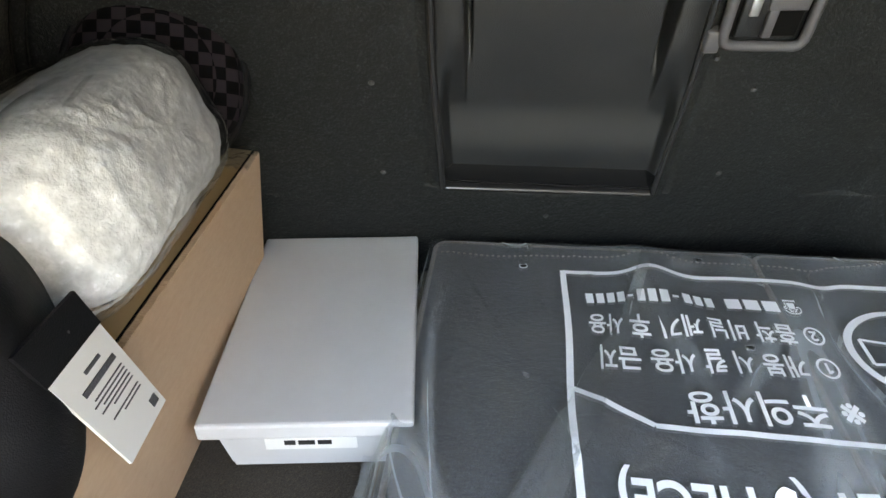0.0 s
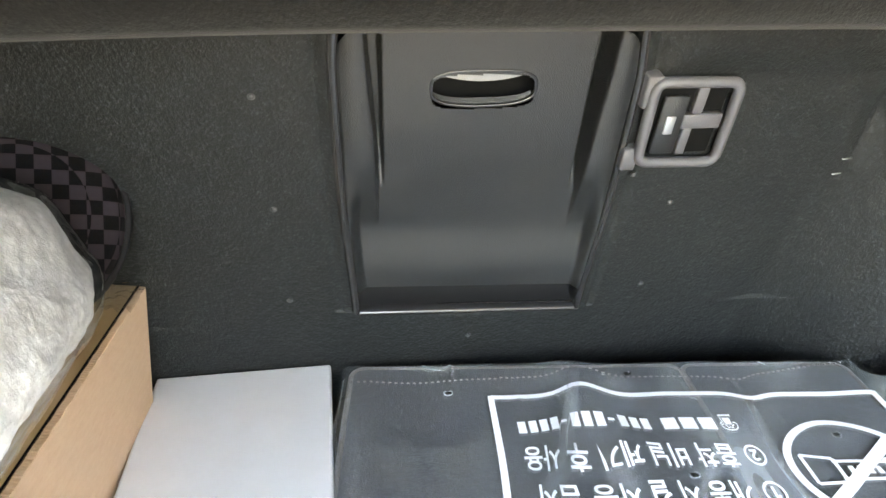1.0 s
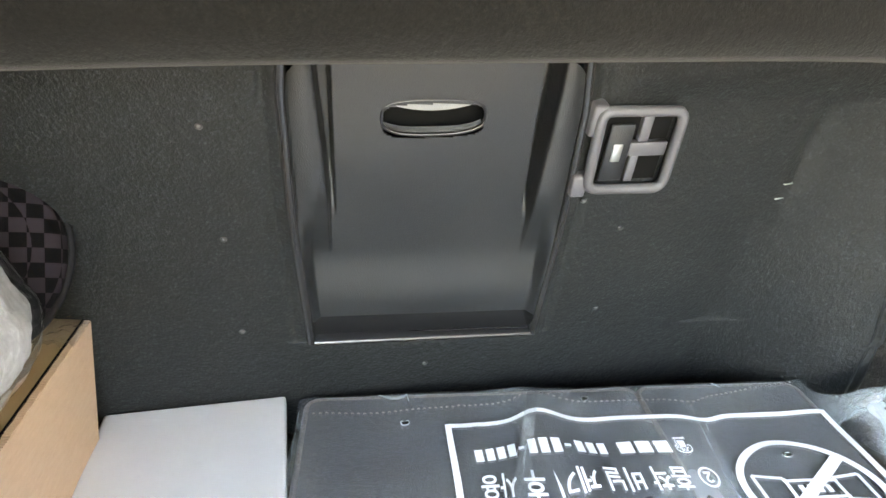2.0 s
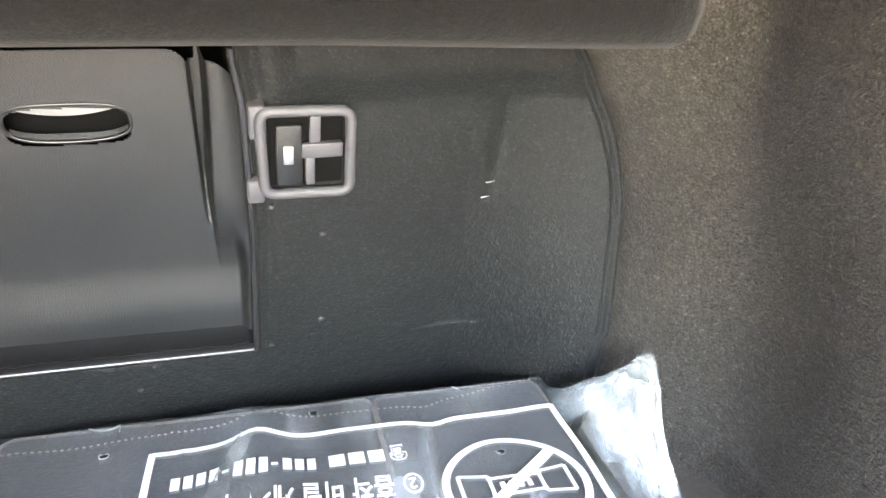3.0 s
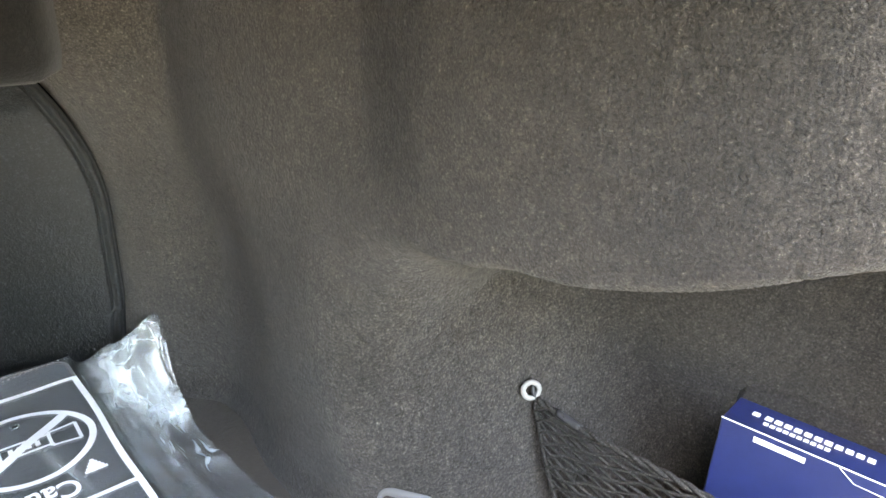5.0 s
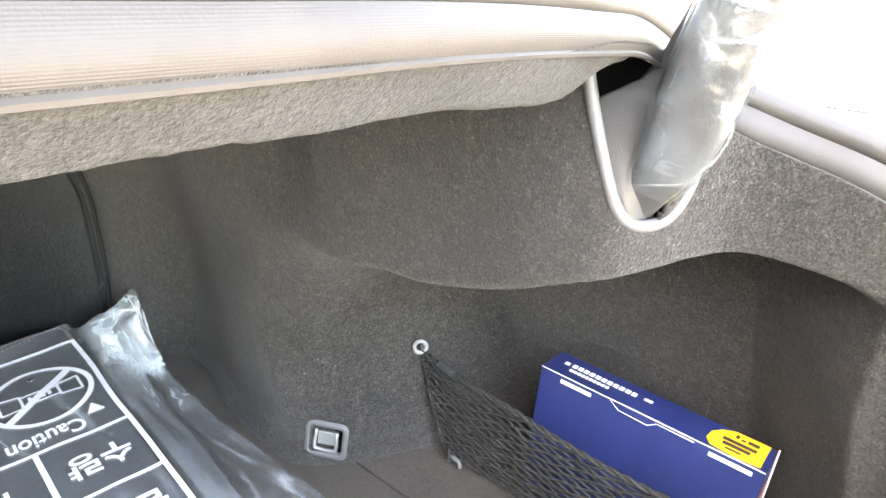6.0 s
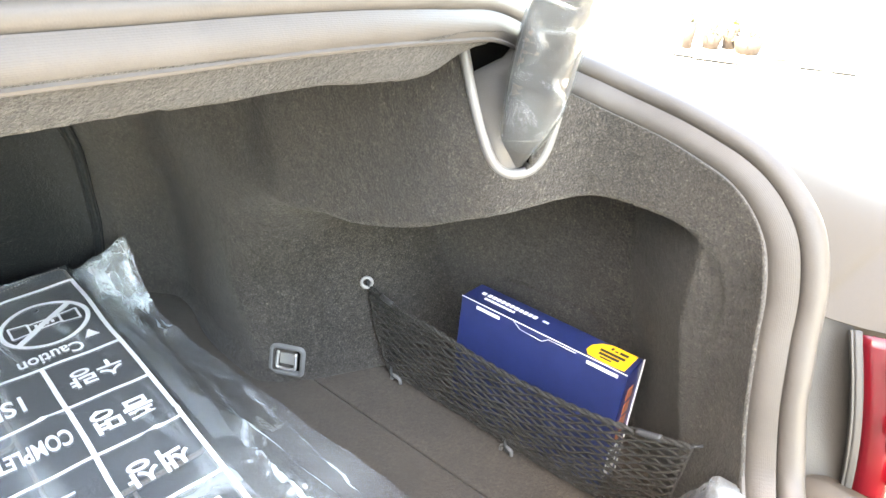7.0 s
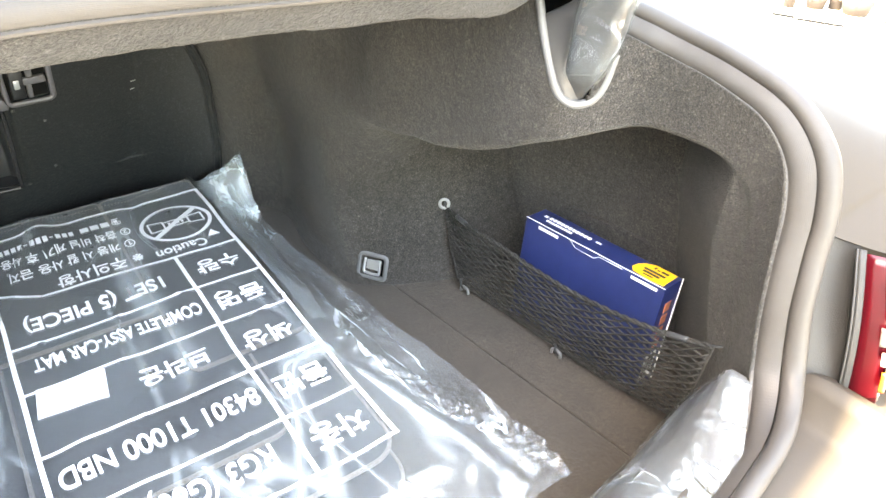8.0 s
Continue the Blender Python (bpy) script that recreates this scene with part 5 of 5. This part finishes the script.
for (x0, y0), (x1, y1) in (((H - 0.001, 0.034), (H - 0.008, 0.024)), ((H - 0.008, 0.024), (H - 0.009, -0.006)), ((H - 0.009, -0.006), (H - 0.003, -0.014)), ((H - 0.003, -0.014), (H - 0.003, -0.05))):
    tube(bm, [BX @ Vector((-0.0002, y0, x0)), BX @ Vector((-0.0002, y1, x1))], 0.00032, 5)
part("flap_line", bm, WHITE_CARD, carton, "cut line of the front flap")
bm = bmesh.new()
for k, (y0, y1, x0, x1) in enumerate([(0.097, 0.092, 0.021, 0.026)] + [(0.088 - 0.0066 * i, 0.0834 - 0.0066 * i, 0.021, 0.0268) for i in range(11)] + [(0.087 - 0.0045 * i, 0.0838 - 0.0045 * i, 0.0125, 0.0162) for i in range(10)] + [(0.009, 0.001, 0.023, 0.026)]):
    box(bm, (x0, min(y0, y1), H + 0.0002), (x1, max(y0, y1), H + 0.0008), BX)
part("print_bar", bm, WHITE_CARD, carton, "white line of print", smooth=False)
bm = bmesh.new()
o = [(0.004, -0.062), (0.012, -0.056), (0.024, -0.057), (0.034, -0.064), (0.040, -0.075), (0.040, -0.106), (0.004, -0.106), (0.002, -0.085)]
plate(bm, o, 0.0006, BX @ Matrix.Translation((0, 0, H + 0.0009)))
st = part("sticker", bm, YELLOW, carton, "yellow sticker with black print", smooth=False)
bm = bmesh.new()
for x0, x1, y0, y1 in ((0.030, 0.035, -0.080, -0.077), (0.029, 0.0315, -0.086, -0.082), (0.029, 0.0335, -0.098, -0.088), (0.020, 0.0245, -0.098, -0.068), (0.013, 0.0175, -0.094, -0.070), (0.0075, 0.010, -0.088, -0.074)):
    box(bm, (x0, y0, H + 0.0009), (x1, y1, H + 0.0014), BX)
part("sticker_print", bm, BLACK_INK, st, smooth=False)
bm = bmesh.new()
for k in range(4):
    box(bm, (0.012, -L2 - 0.0009, H - 0.040 - 0.02 * k), (0.026, -L2 - 0.0002, H - 0.026 - 0.02 * k), BX)
part("end_print", bm, COPPER_INK, carton, "copper print on the end", smooth=False)
bm = bmesh.new()
box(bm, (0.003, -L2 - 0.0009, 0.016), (0.030, -L2 - 0.0002, 0.058), BX)
es = part("end_sticker", bm, WHITE_CARD, carton, "white bar-code sticker", smooth=False)
bm = bmesh.new()
for k in range(7):
    box(bm, (0.006 + 0.003 * k, -L2 - 0.0012, 0.030), (0.0072 + 0.003 * k + 0.0006 * (k % 3), -L2 - 0.0009, 0.054), BX)
part("bars", bm, BLACK_INK, es, smooth=False)

# felt-covered service panel behind the carton
bm = bmesh.new()


def service(u, v):
    y, z = -0.196 + 0.166 * u, 0.010 + 0.144 * v
    edge = min(u * 0.166, (1 - u) * 0.166, (1 - v) * 0.144)
    corner = math.hypot(max(0.0, 0.022 - min(u, 1 - u) * 0.166), max(0.0, 0.022 - (1 - v) * 0.144))
    k = sstep(0.0, 0.006, min(edge, 0.022 - corner))
    return Vector((lower_x(y, z) + 0.002 - 0.010 * k, y, z))


grid(bm, service, span(0, 1, 90), span(0, 1, 70))
tagged(part("service_panel", bm, FELT_SIDE), "felt-covered service panel in the side recess", "trim panel", kind="structure")

# cargo net
net = thing("cargo_net", "black elastic cargo net hooked across the side recess", "net")


def net_top(u):
    p = curve_points([(0.5735, 0.104, 0.116), (0.566, 0.045, 0.1125), (0.559, -0.03, 0.116), (0.552, -0.10, 0.1165), (0.546, -0.17, 0.121), (0.540, -0.24, 0.1325), (0.535, -0.30, 0.148), (0.531, -0.362, 0.169)], 8)
    i = min(len(p) - 2, int(u * (len(p) - 1)))
    return p[i].lerp(p[i + 1], u * (len(p) - 1) - i)


def net_low(u):
    p = curve_points([(0.553, 0.048, 0.012), (0.555, -0.005, 0.009), (0.555, -0.06, 0.009), (0.551, -0.145, 0.012), (0.552, -0.215, 0.010), (0.551, -0.262, 0.013), (0.549, -0.31, 0.022), (0.541, -0.350, 0.036)], 8)
    i = min(len(p) - 2, int(u * (len(p) - 1)))
    return p[i].lerp(p[i + 1], u * (len(p) - 1) - i)


def net_at(u, v):
    p = net_top(u).lerp(net_low(u), v)
    p.x -= 0.004 * math.sin(math.pi * v) + 0.003 * noise.noise((u * 14, v * 5, 3))
    return p


bm = bmesh.new()
for tw in (0, 1):
    tube(bm, [net_top(u) + Vector((0.0016 * math.cos(u * 95 + tw * math.pi), 0, 0.0016 * math.sin(u * 95 + tw * math.pi))) for u in span(0, 1, 120)], 0.0021, 6)
part("top_cord", bm, NET_CORD, net)
bm = bmesh.new()
tube(bm, [net_low(u) + Vector((0, 0, 0.001 * math.sin(u * 80))) for u in span(0, 1, 80)], 0.0017, 6)
part("bottom_cord", bm, NET_CORD, net)
bm = bmesh.new()
tube(bm, [net_at(0, v) for v in span(0, 1, 10)], 0.0020, 6)
part("side_cord", bm, NET_CORD, net)
bm = bmesh.new()
tube(bm, [net_at(1, v) for v in span(0, 1, 10)], 0.0017, 6)
part("side_cord", bm, NET_CORD, net)
bm = bmesh.new()
NC = 17
for sgn in (1, -1):
    for k in range(-16, NC + 16):
        pts = []
        for i in range(37):
            v = i / 36
            u = (k + sgn * (v - 0.5) * 12) / NC
            if 0 <= u <= 1:
                w = net_at(u, v)
                w.x += sgn * 0.0006
                w.z += 0.0008 * math.sin(i * 1.3 + k)
                pts.append(w)
        if len(pts) > 2:
            tube(bm, pts, 0.0015, 5)
tagged(part("mesh", bm, NET_CORD, net, "knotted diamond mesh"), kind="stuff")
for (p, d) in (((0.575, 0.106, 0.119), 0), ((0.551, 0.040, 0.012), 1), ((0.547, -0.155, 0.010), 1), ((0.531, -0.364, 0.171), 2)):
    bm = bmesh.new()
    if d == 2:
        tube(bm, [Vector(p) + Vector((0, 0.008, -0.003)), Vector(p) + Vector((0, 0.0, 0.0)), Vector(p) + Vector((0.004, -0.006, 0.002))], 0.0014, 8)
        part("hook", bm, BLACK_PLASTIC, net, "net hook")
        continue
    tube(bm, curve_points([Vector(p) + Vector(q) for q in ((0.004, 0.006, 0.004), (0.0, 0.002, 0.008), (-0.004, -0.002, 0.002), (-0.001, -0.006, -0.005), (0.003, -0.004, -0.006))], 6), 0.0018, 8)
    part("hook", bm, BLACK_PLASTIC, net, "net hook")
for u0 in (0.10, 0.90):
    bm = bmesh.new()
    tube(bm, [net_top(u) for u in span(u0 - 0.025, u0 + 0.025, 8)], 0.0036, 10)
    part("sleeve", bm, plastic("sleeve_grey", (0.035, 0.035, 0.036), 0.5), net, "grey shrink sleeve")
ringo = thing("net_eyelet", "white plastic eyelet in the wheel arch felt", "eyelet")
bm = bmesh.new()
rm = Matrix.Translation((0.570, 0.106, 0.124)) @ Vector((-0.6, -0.75, 0.2)).to_track_quat("Z", "Y").to_matrix().to_4x4()
tube(bm, [rm @ Vector((0.0072 * math.cos(a), 0.0072 * math.sin(a), 0)) for a in (math.tau * k / 28 for k in range(28))], 0.0024, 8, closed=True)
part("ring", bm, mat("eyelet_plastic", (0.22, 0.215, 0.205), 0.4), ringo)
for p in ((0.550, 0.032, 0.002), (0.546, -0.157, 0.002)):
    lo = thing("floor_loop", "small clear plastic net anchor on the floor", "anchor", "net anchors")
    bm = bmesh.new()
    tube(bm, curve_points([Vector(p) + Vector(q) for q in ((0, 0.008, 0), (0, 0.006, 0.008), (0, -0.006, 0.008), (0, -0.008, 0))], 6), 0.0024, 8)
    part("loop", bm, TRIM_GREY, lo)

# recessed lashing ring in the wheel arch felt
dr = thing("lashing_ring", "grey plastic recessed lashing ring with a steel shackle", "lashing ring")
DO = Vector((0.4590, 0.150, 0.032))
ey = Vector((0.5, -0.86, -0.06)).normalized()
nz = Vector((-0.84, -0.48, 0.25)).normalized()
ey = (ey - nz * ey.dot(nz)).normalized()
ez = nz.cross(ey)
if ez.z < 0:
    ez = -ez
DM = Matrix(((ey.x, ez.x, nz.x, DO.x), (ey.y, ez.y, nz.y, DO.y), (ey.z, ez.z, nz.z, DO.z), (0, 0, 0, 1)))
bm = bmesh.new()
o, i_ = rounded(0.052, 0.046, 0.009, 5), rounded(0.039, 0.033, 0.004, 5)
vo = [bm.verts.new(DM @ Vector((x, y, 0.002))) for x, y in o]
vm = [bm.verts.new(DM @ Vector((x * 0.93, y * 0.93, 0.005))) for x, y in o]
vi = [bm.verts.new(DM @ Vector((x, y, 0.005))) for x, y in i_]
vb = [bm.verts.new(DM @ Vector((x, y, -0.010))) for x, y in i_]
n = len(o)
for a, b in ((vo, vm), (vm, vi), (vi, vb)):
    for k in range(n):
        bm.faces.new((a[k], a[(k + 1) % n], b[(k + 1) % n], b[k]))
part("bezel", bm, plastic("lashing_grey", (0.085, 0.085, 0.085), 0.5), dr)
bm = bmesh.new()
bm.faces.new([bm.verts.new(DM @ Vector((x, y, -0.0035))) for x, y in i_])
part("well", bm, DARK_GAP, dr, smooth=False)
bm = bmesh.new()
tube(bm, [DM @ Vector(q) for q in curve_points([(-0.012, 0.012, 0.004), (-0.013, -0.009, 0.004), (-0.006, -0.012, 0.004), (0.007, -0.012, 0.004), (0.013, -0.009, 0.004), (0.012, 0.012, 0.004)], 5)], 0.0022, 8)
part("shackle", bm, STEEL, dr)
bm = bmesh.new()
box(bm, (-0.010, -0.006, -0.004), (0.013, 0.010, 0.003), DM, bevel=0.001)
part("spring_tab", bm, STEEL, dr, "bright steel tab", smooth=False)

# ---------------------------------------------------------------- outside
bm = bmesh.new()
grid(bm, lambda u, v: (-400 + 800 * u, -400 + 800 * v, -0.62), span(0, 1, 8), span(0, 1, 8))
CONC = mat("pale_concrete", (0.34, 0.33, 0.31), 0.85)
_n = noise_tex(CONC, 1.5, 8.0, 0.7)
set_color(CONC, ramp(CONC, _n.outputs["Fac"], [(0.3, (0.29, 0.28, 0.265)), (0.7, (0.39, 0.375, 0.35))]).outputs[0])
tagged(part("ground", bm, CONC, smooth=False), "pale sunlit concrete yard", "ground", kind="structure")


# unseen plain walls, added beside and behind the car to block sky light
bm = bmesh.new()
box(bm, (-1.75, -3.2, -0.62), (-1.55, 4.0, 1.75))
RENDER_WALL = mat("wall_render", (0.30, 0.29, 0.27), 0.9)
_n = noise_tex(RENDER_WALL, 3.0, 8.0, 0.7)
set_color(RENDER_WALL, ramp(RENDER_WALL, _n.outputs["Fac"], [(0.3, (0.27, 0.26, 0.24)), (0.7, (0.34, 0.33, 0.31))]).outputs[0])
tagged(part("light_block_west", bm, RENDER_WALL, smooth=False), "plain grey wall, unseen, added to block light beside the car", "wall", kind="structure")
bm = bmesh.new()
box(bm, (0.50, -2.85, -0.62), (6.5, -2.65, 2.1))
tagged(part("light_block_south", bm, RENDER_WALL, smooth=False), "plain grey wall, unseen, added to block light behind the car", "wall", kind="structure")


# pale kerb with small planters at the far side of the yard
KERB = pose(5.05, 0.6, -0.62, 0, 0, 9)
bm = bmesh.new()
box(bm, (-0.09, -0.44, 0), (0.09, 0.44, 0.13), bevel=0.012)
kerb = tagged(part("kerb_stone", bm, CONC, smooth=False), "pale concrete kerb stone at the yard's edge", "kerb", "kerb stones")
kerb.matrix_world = KERB @ pose(1.4, -3.2, 0)
for k in range(1, 11):
    copy_thing(kerb, KERB @ pose(1.4, -3.2 + 0.9 * k, 0))


# dark dashes painting the kerb's shadow, a beige block, planters and a post by the kerb
bm = bmesh.new()
box(bm, (-0.03, -0.08, 0.0), (0.03, 0.08, 0.006), bevel=0.002)
slot = tagged(part("shadow_dash", bm, DARK_GAP, smooth=False), "dark dash painted for the kerb's shadow on the yard", "drain", "drain slots")
slot.matrix_world = pose(5.17, 1.38, -0.62, 0, 0, 14)
for x, y in ((5.18, 1.20), (5.22, 1.06), (5.52, 0.55), (5.57, 0.34)):
    copy_thing(slot, pose(x, y, -0.62, 0, 0, 18))
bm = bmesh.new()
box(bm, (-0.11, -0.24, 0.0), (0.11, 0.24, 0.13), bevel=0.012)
# darker than real stone, so the sunlit face still shows beige
BEIGE = mat("darkened_beige", (0.09, 0.066, 0.04), 0.8)
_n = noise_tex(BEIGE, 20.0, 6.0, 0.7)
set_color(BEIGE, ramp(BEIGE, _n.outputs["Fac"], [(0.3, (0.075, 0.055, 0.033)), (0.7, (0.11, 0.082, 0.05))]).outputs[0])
block = tagged(part("stone_block", bm, BEIGE, smooth=False), "low beige stone block, coloured darker than real stone", "stone block")
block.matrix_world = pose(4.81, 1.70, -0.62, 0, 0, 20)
POT = mat("brown_pot", (0.022, 0.016, 0.013), 0.8)
LEAF = carpet("planter_leaves", (0.02, 0.03, 0.012), (0.08, 0.09, 0.035), 60.0, 0.004)
BLOOM = mat("orange_bloom", (0.75, 0.26, 0.05), 0.6)
rnd = random.Random(4)
for x, y, h, w in ((5.46, 1.47, 0.20, 0.055), (5.60, 1.33, 0.11, 0.085), (5.70, 1.22, 0.16, 0.065), (5.66, 1.06, 0.11, 0.12)):
    pot = thing("planter", "small brown planter with orange flowers by the kerb", "planter", "planters", at=(x, y, -0.62))
    bm = bmesh.new()
    bmesh.ops.create_cone(bm, cap_ends=True, segments=18, radius1=w * 0.7, radius2=w, depth=h, matrix=Matrix.Translation((0, 0, h / 2)))
    part("pot", bm, POT, pot)
    bm = bmesh.new()
    for k in range(110):
        a, r, z = rnd.uniform(0, math.tau), w * rnd.uniform(0, 1.5), h + rnd.uniform(-0.01, 0.09)
        m = Matrix.Translation((r * math.cos(a), r * math.sin(a), z)) @ pose(0, 0, 0, rnd.uniform(-60, 60), rnd.uniform(-60, 60), rnd.uniform(0, 360))
        q = [bm.verts.new(m @ Vector(v)) for v in ((-0.006, 0, 0), (0, -0.018, 0.003), (0.006, 0, 0), (0, 0.018, 0.003))]
        bm.faces.new(q)
    tagged(part("leaves", bm, LEAF, pot), kind="stuff")
    bm = bmesh.new()
    for k in range(14):
        a, r, z = rnd.uniform(0, math.tau), w * rnd.uniform(0, 1.0), h + rnd.uniform(0.03, 0.08)
        bmesh.ops.create_icosphere(bm, subdivisions=1, radius=0.014, matrix=Matrix.Translation((r * math.cos(a), r * math.sin(a), z)))
    tagged(part("flowers", bm, BLOOM, pot, "orange flower heads"), kind="stuff")
post = thing("bollard", "slim leaning brown bollard standing on the yard", "bollard", at=(5.62, 0.80, -0.62))
bm = bmesh.new()
tube(bm, curve_points([(0, 0, 0), (0.005, -0.02, 0.10), (0.01, -0.05, 0.22)], 5), 0.022, 12)
part("shaft", bm, mat("brown_post", (0.16, 0.11, 0.08), 0.6), post)
bm = bmesh.new()
bmesh.ops.create_cone(bm, cap_ends=True, segments=16, radius1=0.045, radius2=0.035, depth=0.03, matrix=Matrix.Translation((0, 0, 0.015)))
part("foot", bm, POT, post)
